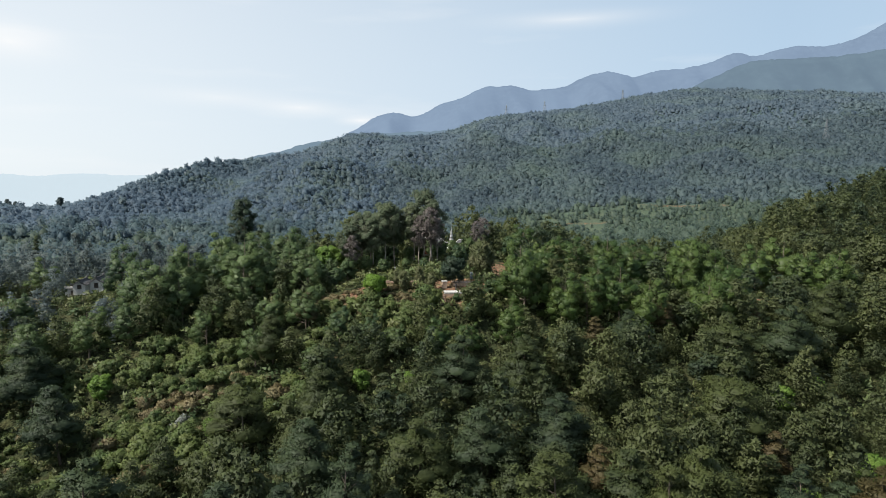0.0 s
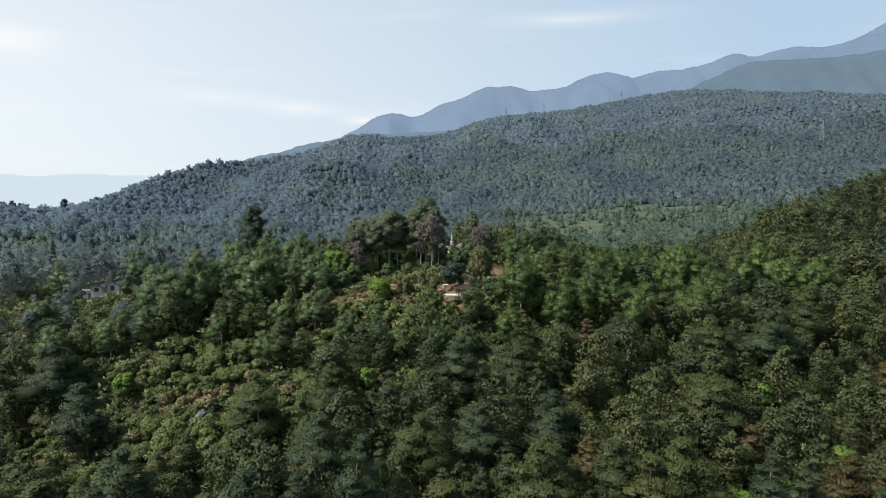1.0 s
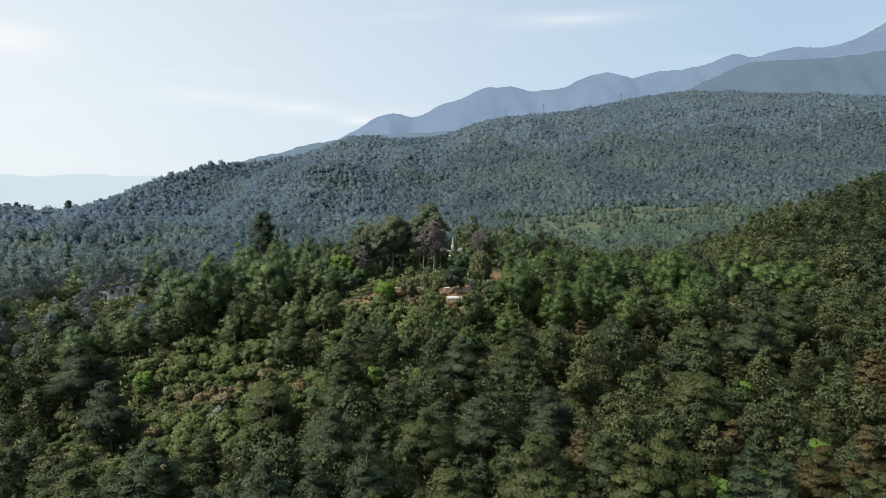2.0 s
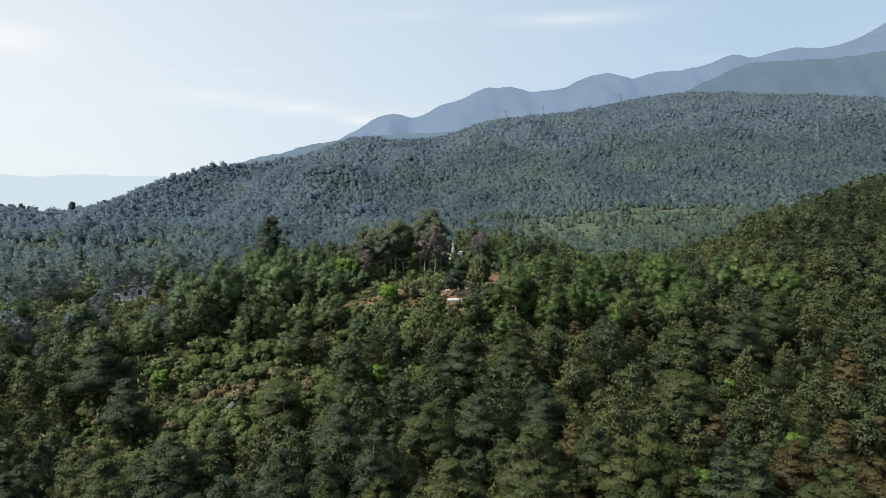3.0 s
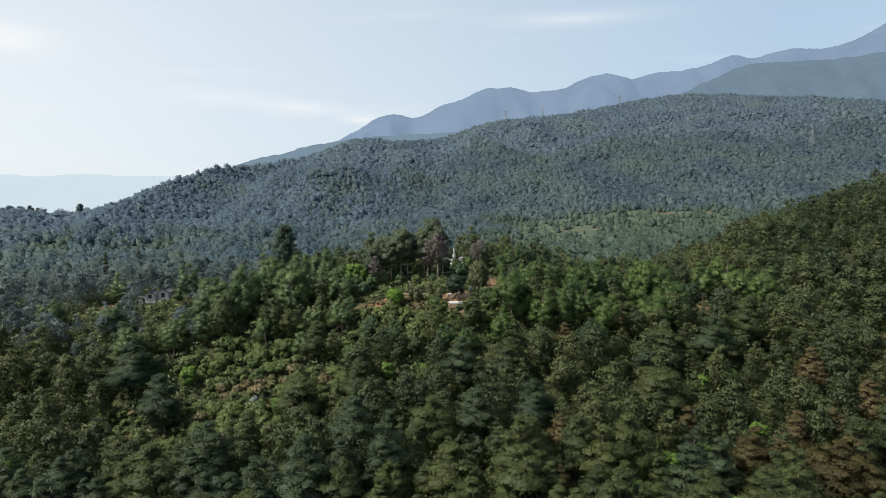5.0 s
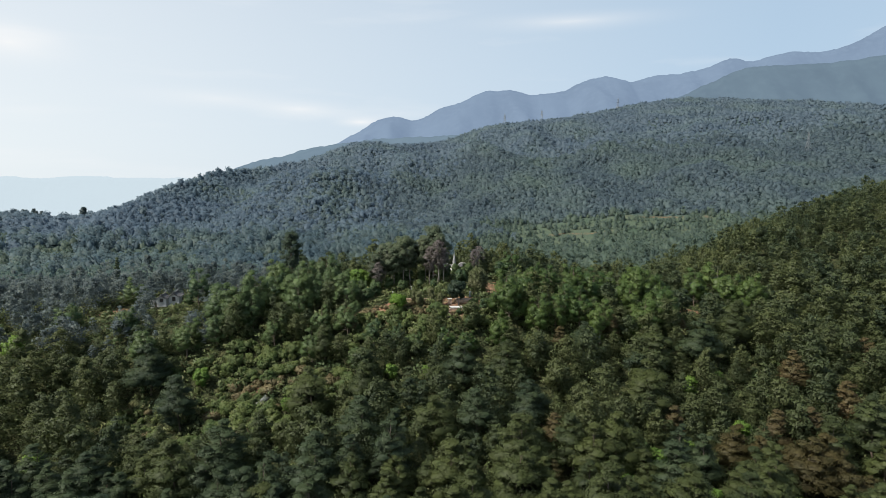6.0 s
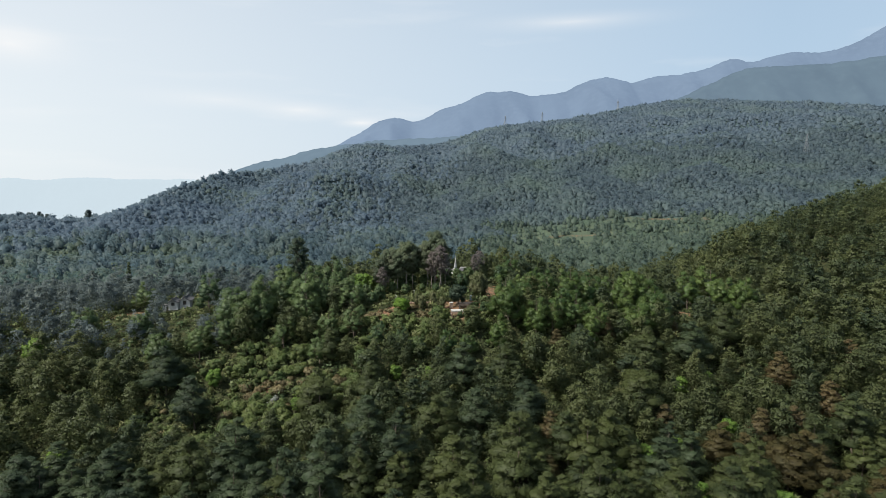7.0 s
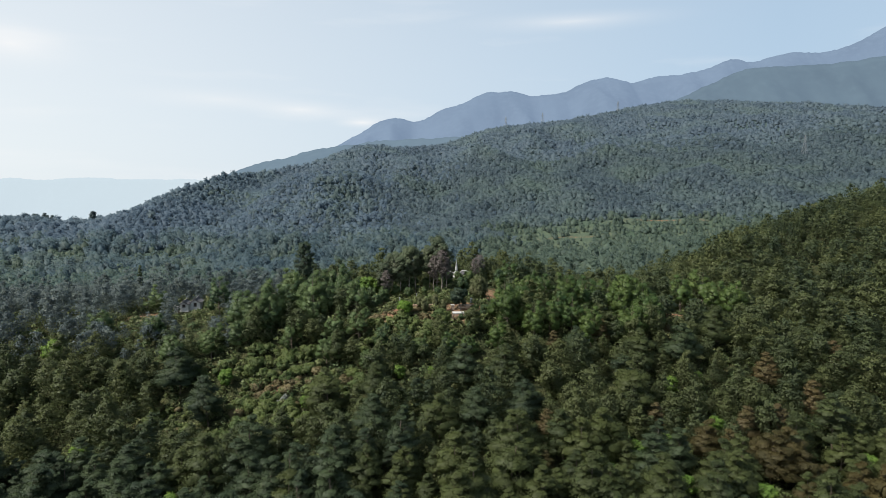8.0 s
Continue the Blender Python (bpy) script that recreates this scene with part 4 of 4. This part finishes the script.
plant([bush], [(-12.8, 120.4, 1.3)], "", 43, 1)
small = tree("small_tree", "broad", 6.0, 6.2, DEEP, BARK, 461, 170, 0.24, "small dark green shade tree on the terrace")
plant([small], [(2.0, 123.9, 1.0)], "", 44, 1)
bamboo = [tree("bamboo_clump", "bamboo", 4.2, 3.0, BAMBOO, BARK, 470 + i, 90, 0.14, "upright yellow green bamboo clump beside the terrace", "bamboo", flat=1.3, up=1.6, long=3.0, core=0.4) for i in range(3)]
plant(bamboo, [(-7.6, 122, 0.9), (-4.4, 123.5, 0.95), (-2.2, 122, 0.8), (-9, 124, 0.8), (8.2, 130, 1.75), (8.8, 132, 1.5), (6.4, 132, 1.5)], "bamboo clumps", 45, 2)
dark = [tree("understory_tree", "broad", 6.5, 5.5, BROAD, BARK, 480 + i, 75, 0.28, "dark green understory tree behind the terrace") for i in range(3)]
plant(dark, [(-26, 133, 0.9), (-22, 131, 0.7), (-20, 134, 0.8), (-30, 133, 0.9), (-15, 156, 0.9), (-9, 158, 0.9), (-3, 156, 0.7), (3.5, 141, 0.8), (9, 160, 0.8), (19, 146, 0.8), (20, 136, 0.9), (-24, 123, 0.6), (-20, 139, 0.75), (-17, 141, 0.7), (-13, 139, 0.6), (-8, 139, 0.5), (-4, 138, 0.5), (-15, 145, 0.7), (-8, 147, 0.7), (-1, 149, 0.6), (-18, 158, 1.0), (15.5, 152, 0.9), (16, 124, 0.7), (9, 119, 0.6), (5, 113, 0.7), (-24, 139, 0.8), (-20, 146, 0.7), (-12, 149, 0.8), (-6, 156, 0.9), (-0.4, 157, 0.6), (2.4, 156, 0.62), (5.5, 154, 0.6), (5.5, 147, 0.9), (-27, 150, 1.0), (-31, 143, 1.0)], "understory trees", 46)
straw = [tree("dry_shrub", "shrub", 1.5, 2.6, STRAW, BARK, 490 + i, 60, 0.2, "dry straw coloured shrub on the red earth bank", "shrub") for i in range(3)]
bx, by = scatter(rng, -28, 6, 114, 124, 1.35, lambda x, y: (bare(x, y) > 0.3) & (rng.uniform(0, 1, np.shape(x)) < 0.8) & ~((x > -2.5) & (x < 6) & (y > 118)))
plant(straw, [(a, b, s) for a, b, s in zip(bx, by, rng.uniform(0.35, 0.95, len(bx)))], "dry shrubs of the bank", 47)
bx, by = scatter(rng, -62, -24, 100, 108, 2.2, lambda x, y: (bare(x, y) > 0.2))
plant([copy_thing(p, Matrix()) for p in straw], [(a, b, s) for a, b, s in zip(bx, by, rng.uniform(0.6, 1.1, len(bx)))], "dry shrubs of the bank", 48)
silver = tree("silver_shrub", "shrub", 2.4, 3.4, PALE, BARK, 500, 90, 0.2, "pale silver grey shrub on the open slope", "shrub")
plant([silver], [(-40.5, 99, 1.0)], "", 49)

# ---- buildings and small works ----
PLASTER = plain_mat("weathered white plaster", (0.46, 0.45, 0.43), (0.62, 0.60, 0.57), 0.9, 0.85, 0.15)
TILE = plain_mat("dark grey roof tiles", (0.045, 0.045, 0.050), (0.08, 0.08, 0.08), 1.6, 0.85, 0.5)
CONCRETE = plain_mat("pale concrete", (0.36, 0.36, 0.34), (0.50, 0.49, 0.47), 0.8, 0.8, 0.2)
SAND = plain_mat("sandy rendered wall", (0.29, 0.20, 0.14), (0.40, 0.29, 0.21), 0.8, 0.9, 0.3)
DARK = plain_mat("dark stained timber", (0.035, 0.028, 0.024), (0.07, 0.055, 0.045), 2.0, 0.7, 0.3)
STEEL = plain_mat("galvanised steel", (0.20, 0.22, 0.23), (0.28, 0.30, 0.31), 1.0, 0.6, 0.1, 0.4)
WHITE = plain_mat("grey lime wash", (0.24, 0.25, 0.25), (0.36, 0.36, 0.35), 1.2, 0.8, 0.1)
REDWOOD = plain_mat("faded red timber", (0.16, 0.06, 0.045), (0.22, 0.09, 0.06), 1.5, 0.8, 0.2)
POST_BLUE = plain_mat("blue grey painted metal", (0.10, 0.125, 0.15), (0.15, 0.175, 0.20), 1.5, 0.6, 0.1)


def part(name, bm, mat, parent, label=""):
    me = bpy.data.meshes.new(name)
    bm.to_mesh(me)
    bm.free()
    me.materials.append(mat)
    ob = new(name, me)
    ob.parent = parent
    return tagged(ob, label)


def box(x, y, z, bevel=0.03, at=(0, 0, 0), bm=None):
    """A block with softened edges; at is the middle of its foot."""
    bm = bm or bmesh.new()
    made = bmesh.ops.create_cube(bm, size=1, matrix=Matrix.Translation((at[0], at[1], at[2] + z / 2)) @ Matrix.Diagonal((x, y, z, 1)))
    if bevel:
        edges = list({e for v in made["verts"] for e in v.link_edges})
        bmesh.ops.bevel(bm, geom=edges, offset=bevel, segments=1, affect="EDGES")
    return bm


def beam(bm, a, b, w):
    """A square bar from a to b."""
    a, b = Vector(a), Vector(b)
    m = Matrix.Translation((a + b) / 2) @ (b - a).to_track_quat("Z", "Y").to_matrix().to_4x4() @ Matrix.Diagonal((w, w, (b - a).length, 1))
    bmesh.ops.create_cube(bm, size=1, matrix=m)
    return bm


def rounded(profile, sides=16):
    """A turned body from (radius, height) pairs."""
    bm = bmesh.new()
    rings = []
    for r, z in profile:
        rings.append([bm.verts.new((r * math.cos(6.2832 * (i + 0.5) / sides), r * math.sin(6.2832 * (i + 0.5) / sides), z)) for i in range(sides)])
    for a, b in zip(rings, rings[1:]):
        for i in range(sides):
            bm.faces.new((a[i], a[(i + 1) % sides], b[(i + 1) % sides], b[i]))
    bm.faces.new(rings[0][::-1])
    bm.faces.new(rings[-1])
    return bm


def gable_wall(w, eave, rise, thick, hole=None):
    """A gable end in the xz plane, with an opening cut through where hole gives (x0, x1, z0, z1)."""
    bm = bmesh.new()
    half = w / 2
    pieces = [((-half, 0), (half, 0), (half, eave), (-half, eave)), ((-half, eave), (half, eave), (0, eave + rise))]
    if hole:
        x0, x1, z0, z1 = hole
        pieces = [((-half, 0), (x0, 0), (x0, eave), (-half, eave)), ((x1, 0), (half, 0), (half, eave), (x1, eave)), ((x0, 0), (x1, 0), (x1, z0), (x0, z0)), ((x0, z1), (x1, z1), (x1, eave), (x0, eave)),
                  ((-half, eave), (half, eave), (0, eave + rise))]
    for p in pieces:
        if len(p) == 4 and abs(p[2][1] - p[1][1]) < 0.01:
            continue
        face = bm.faces.new([bm.verts.new((x, 0, z)) for x, z in p])
        ext = bmesh.ops.extrude_face_region(bm, geom=[face])
        bmesh.ops.translate(bm, vec=(0, thick, 0), verts=[g for g in ext["geom"] if isinstance(g, bmesh.types.BMVert)])
    bmesh.ops.recalc_face_normals(bm, faces=bm.faces)
    return bm


def tile_slope(w, length, rise, eave, side):
    """One slope of a tiled roof: rows of tile ridges that run from the ridge to the eave and sweep up a little there."""
    bm = bmesh.new()
    n, steps = int(length / 0.28) * 2, 5
    half = w / 2 + 0.45
    grid = []
    for j in range(n + 1):
        y = -0.35 + (length + 0.7) * j / n
        row = []
        for i in range(steps + 1):
            t = i / steps
            z = eave + rise * (1 - t) ** 1.15 - 0.28 * t + 0.16 * t ** 4 + (0.07 if j % 2 else 0)
            row.append(bm.verts.new((side * half * t, y, z + 0.12)))
        grid.append(row)
    faces = []
    for j in range(n):
        for i in range(steps):
            faces.append(bm.faces.new((grid[j][i], grid[j][i + 1], grid[j + 1][i + 1], grid[j + 1][i])))
    ext = bmesh.ops.extrude_face_region(bm, geom=faces)
    bmesh.ops.translate(bm, vec=(0, 0, -0.14), verts=[g for g in ext["geom"] if isinstance(g, bmesh.types.BMVert)])
    bmesh.ops.recalc_face_normals(bm, faces=bm.faces)
    return bm


def verge(w, rise, eave, y, mat, parent):
    """The dark curved coping along a gable, with its ends swept up."""
    bm = bmesh.new()
    half = w / 2 + 0.4
    last = None
    for i in range(-8, 9):
        t = abs(i) / 8
        p = Vector((half * i / 8, y, eave + rise * (1 - t) ** 1.15 + 0.18 - 0.28 * t + 0.35 * t ** 5))
        if last is not None:
            beam(bm, last, p, 0.24)
        last = p
    return part("coping", bm, mat, parent, "dark curved gable coping")


def house(label, w, length, eave, rise, windows=True):
    """A gabled village house; its gable end looks along -y."""
    foot = tagged(new("house"), label, "house")
    part("gable_wall", gable_wall(w, eave, rise, 0.3, (-0.5, 0.5, 1.4, 2.6)), PLASTER, foot)
    back = part("gable_wall", gable_wall(w, eave, rise, 0.3), PLASTER, foot)
    back.location.y = length - 0.3
    for s in (-1, 1):
        part("side_wall", box(0.3, length - 0.604, eave, 0.01, (s * (w / 2 - 0.15), length / 2, 0)), PLASTER, foot)
        part("roof_slope", tile_slope(w, length, rise, eave, s), TILE, foot, "dark grey tiled roof slope")
    for y in (-0.2, length + 0.2):
        verge(w, rise, eave, y, TILE, foot)
    ridge = bmesh.new()
    last = None
    for i in range(13):
        t = i / 12
        p = Vector((0, -0.5 + (length + 1.0) * t, eave + rise + 0.26 + 0.45 * abs(2 * t - 1) ** 4))
        if last is not None:
            beam(ridge, last, p, 0.26)
        last = p
    part("ridge_tiles", ridge, TILE, foot)
    if windows:
        win = part("window", box(1.0, 0.06, 1.2, 0.0, (0, 0.16, 1.4)), DARK, foot, "dark unlit window")
        part("frame", box(1.16, 0.08, 0.1, 0.01, (0, 0.0, 2.6)), DARK, win)
        part("sill", box(1.2, 0.16, 0.08, 0.01, (0, -0.02, 1.32)), CONCRETE, win)
    return foot


def put(ob, x, y, turn, sink=0.3):
    ob.matrix_world = pose(x, y, float(ground(x, y)) - sink, 0, 0, turn)
    return ob


put(house("white plastered village house with dark tiled gable roof", 2.7, 4.4, 2.4, 0.8), -86.0, 151.0, 9, -0.15)
put(house("taller white village house with swept dark roof", 3.0, 4.8, 2.7, 0.9), -83.3, 153.4, 9)
annex = tagged(new("annex"), "low white flat roofed annex beside the house", "annex")
part("wall", box(2.6, 3.0, 2.3, 0.03), PLASTER, annex)
part("roof_slab", box(3.0, 3.4, 0.2, 0.03, (0, 0, 2.3)), TILE, annex, "dark weathered roof slab")
part("parapet", box(2.8, 0.2, 0.45, 0.03, (0, -1.5, 2.5)), PLASTER, annex)
part("door", box(0.9, 0.08, 2.0, 0.01, (0.4, -1.53, 0)), DARK, annex, "dark timber door")
put(annex, -88.2, 152.4, 9, 0.7)

# the shrine behind the tall trees
pagoda = tagged(new("pagoda"), "small white pagoda with ringed pointed spire", "pagoda")
for k, (wide, z) in enumerate(((4.2, 0.0), (3.5, 0.6), (2.9, 1.1))):
    part("base_step", box(wide, wide, 0.6 if k == 0 else 0.5, 0.05, (0, 0, z)), PLASTER, pagoda)
part("dome", rounded([(1.15, 1.6), (1.28, 1.9), (1.32, 2.3), (1.22, 2.8), (0.95, 3.2), (0.6, 3.4)], 20), WHITE, pagoda, "white bell shaped dome")
part("neck", box(0.9, 0.9, 0.45, 0.03, (0, 0, 3.4)), WHITE, pagoda)
for k in range(8):
    r, z = 0.78 - 0.085 * k, 3.9 + 0.42 * k
    part("spire_ring", rounded([(r * 0.62, z - 0.06), (r, z), (r, z + 0.16), (r * 0.58, z + 0.30), (r * 0.52, z + 0.38)], 14), WHITE, pagoda)
part("finial", rounded([(0.08, 7.2), (0.17, 7.35), (0.17, 7.5), (0.05, 7.75), (0.02, 8.5)], 10), STEEL, pagoda, "metal finial")
put(pagoda, 2.1, 167, 20)
pagoda.scale = (0.75, 0.75, 0.86)


def hall(label, w, d, eave):
    """A small temple hall with a hipped, swept roof edged in white."""
    foot = tagged(new("temple_hall"), label, "temple hall")
    part("plinth", box(w + 0.8, d + 0.8, 0.5, 0.04), CONCRETE, foot)
    for s in (-1, 1):
        part("side_wall", box(0.25, d - 0.504, eave, 0.01, (s * (w / 2 - 0.125), 0, 0.5)), WHITE, foot)
    part("back_wall", box(w, 0.25, eave, 0.01, (0, d / 2 - 0.125, 0.5)), WHITE, foot)
    part("front_wall", box(w, 0.25, eave, 0.01, (0, -d / 2 + 0.125, 0.5)), REDWOOD, foot, "faded red timber front")
    bm = bmesh.new()
    hw, hd, top = w / 2 + 0.9, d / 2 + 0.9, eave + 0.5
    rings = []
    for t in (0, 0.25, 0.5, 0.75, 1.0):
        x, y = hw - (hw - w * 0.28) * t, hd - (hd - 0.12) * t
        z = top + 1.9 * t ** 1.3
        lift = 0.45 * (1 - t) ** 3
        ring = []
        for sx, sy in ((-1, -1), (0, -1), (1, -1), (1, 0), (1, 1), (0, 1), (-1, 1), (-1, 0)):
            ring.append(bm.verts.new((sx * x, sy * y, z + (lift if sx and sy else 0))))
        rings.append(ring)
    for a, b in zip(rings, rings[1:]):
        for i in range(8):
            bm.faces.new((a[i], a[(i + 1) % 8], b[(i + 1) % 8], b[i]))
    bm.faces.new(rings[-1])
    bm.faces.new(rings[0][::-1])
    part("roof", bm, TILE, foot, "grey tiled swept roof")
    bm = bmesh.new()
    beam(bm, (-w * 0.30, 0, top + 2.0), (w * 0.30, 0, top + 2.0), 0.2)
    part("ridge", bm, CONCRETE, foot, "white plastered ridge")
    for sx in (-1, 1):
        for sy in (-1, 1):
            bm = bmesh.new()
            beam(bm, (sx * w * 0.28, sy * 0.12, top + 1.98), (sx * hw * 0.72, sy * hd * 0.7, top + 0.62), 0.11)
            beam(bm, (sx * hw * 0.72, sy * hd * 0.7, top + 0.62), (sx * (hw + 0.1), sy * (hd + 0.1), top + 0.52), 0.11)
            part("hip_ridge", bm, CONCRETE, foot, "white plastered hip ridge")
    return foot


put(hall("small temple hall with white edged grey roof", 5.0, 4.0, 2.4), -2.6, 161, 12)
put(hall("white walled shrine beside the pagoda", 3.0, 2.8, 1.6), 4.6, 158.5, -20)

# the terrace
trough = tagged(new("concrete_platform"), "pale concrete platform at the terrace edge", "platform")
part("slab", box(3.9, 2.8, 0.24, 0.04, (0, 0.45, 1.0)), CONCRETE, trough)
part("front_wall", box(3.7, 0.25, 1.3, 0.03, (0, -0.8, -0.3)), SAND, trough, "sandy rendered front wall")
part("rim", box(3.9, 0.2, 0.08, 0.03, (0, -0.82, 1.244)), CONCRETE, trough, "pale concrete rim")
for s in (-1, 1):
    part("end_wall", box(0.25, 1.34, 1.3, 0.03, (s * 1.72, 0.0, -0.3)), SAND, trough)
put(trough, 2.0, 120.6, 4, 0.8)
steps = tagged(new("garden_steps"), "worn sandy concrete steps down the bank", "steps")
for k in range(8):
    part("step", box(1.7, 0.42, 0.9, 0.03, (0, -0.40 * k, -0.9 - 0.30 * k)), SAND, steps)
put(steps, -0.6, 119.4, 8, -0.5)
pad = tagged(new("paved_yard"), "sandy paved yard behind the platform", "yard")
for i in range(3):
    for j in range(2):
        part("paving_slab", box(1.46, 1.46, 0.8, 0.02, (-1.5 + 1.5 * i, -0.75 + 1.5 * j, -0.62)), SAND, pad)
put(pad, 3.9, 125.4, 6, 0.02)
block = tagged(new("stone_block"), "square sandy stone block beside the yard", "block")
part("body", box(0.9, 0.8, 1.3, 0.05), SAND, block)
part("cap", box(1.05, 0.95, 0.14, 0.03, (0, 0, 1.3)), CONCRETE, block)
put(block, 0.2, 123.0, 10, 0.1)
post = tagged(new("stone_post"), "low dark stone post on the terrace", "post")
part("shaft", rounded([(0.17, 0), (0.15, 0.9), (0.17, 0.95)], 10), DARK, post)
part("cap", rounded([(0.2, 0.95), (0.2, 1.08), (0.08, 1.2)], 10), DARK, post)
put(post, 2.4, 122.2, 0, 0.05)
board = tagged(new("metal_locker"), "narrow blue grey metal locker by the path", "locker")
part("body", box(0.5, 0.4, 1.4, 0.03), POST_BLUE, board)
part("door", box(0.42, 0.04, 1.2, 0.01, (0, -0.22, 0.1)), POST_BLUE, board)
put(board, 5.6, 128.0, 15, 0.05)
for x, y, h in ((-15.2, 133, 1.9), (-10.4, 139, 1.4)):
    sign = tagged(new("white_pillar"), "slim white washed pillar among tree trunks", "pillar", "white pillars")
    part("shaft", box(0.26, 0.26, h, 0.03), WHITE, sign)
    part("cap", box(0.36, 0.36, 0.1, 0.02, (0, 0, h)), WHITE, sign)
    put(sign, x, y, 10, 0.1)
low = tagged(new("low_wall"), "low pale stone wall behind the bamboo", "wall")
for i in range(9):
    part("stone", box(0.98, 0.42, 0.4 + 0.05 * (i % 3), 0.05, (-4 + i, 0.03 * (i % 2), 0)), SAND, low)
put(low, -9.0, 126.4, 3, 0.1)


# power line towers on the mountain side
def lattice_tower(h, w):
    foot = tagged(new("power_pylon"), "grey steel lattice power pylon on the mountain side", "pylon", "power pylons")
    levels = [(0, 1.0), (0.22, 0.74), (0.42, 0.52), (0.6, 0.34), (0.76, 0.24), (0.9, 0.18), (1.0, 0.05)]
    corner = ((-1, -1), (1, -1), (1, 1), (-1, 1))
    for sx, sy in corner:
        bm = bmesh.new()
        for (a, wa), (b, wb) in zip(levels, levels[1:]):
            beam(bm, (sx * w * wa / 2, sy * w * wa / 2, h * a - (0.6 if a == 0 else 0)), (sx * w * wb / 2, sy * w * wb / 2, h * b), 0.24)
        part("leg", bm, STEEL, foot)
    for i in range(4):
        bm = bmesh.new()
        (ax, ay), (bx, by) = corner[i], corner[(i + 1) % 4]
        for (a, wa), (b, wb) in zip(levels[:-1], levels[1:]):
            beam(bm, (ax * w * wa / 2, ay * w * wa / 2, h * a), (bx * w * wb / 2, by * w * wb / 2, h * b), 0.13)
            beam(bm, (bx * w * wa / 2, by * w * wa / 2, h * a), (ax * w * wb / 2, ay * w * wb / 2, h * b), 0.13)
        part("bracing", bm, STEEL, foot)
    for z, reach in ((0.66, 0.62), (0.78, 0.5), (0.9, 0.4)):
        bm = bmesh.new()
        for s in (-1, 1):
            beam(bm, (0, 0, h * z + 0.7), (s * w * reach, 0, h * z), 0.2)
            beam(bm, (0, 0, h * z - 0.2), (s * w * reach, 0, h * z), 0.26)
        part("cross_arm", bm, STEEL, foot)
    return foot


tower = lattice_tower(28, 7)
for k, (x, y, turn) in enumerate(((487, 818, 30), (398, 1432, 20), (133, 1358, 10), (218, 1388, 10))):
    m = pose(x, y, float(ground(x, y)) - 0.5, 0, 0, turn)
    if k:
        copy_thing(tower, m)
    else:
        tower.matrix_world = m

# low shrubs hide most of the platform's foot
front = [tree("front_shrub", "shrub", 2.0, 2.6, BROAD, BARK, 520 + i, 80, 0.2, "low dark green shrub below the concrete platform", "shrub") for i in range(2)]
plant(front, [(2.6, 118.6, 0.75), (4.4, 119.0, 0.9), (5.6, 121, 0.8), (6.4, 123.5, 0.8), (-3.0, 117.5, 0.7)], "shrubs below the platform", 52)
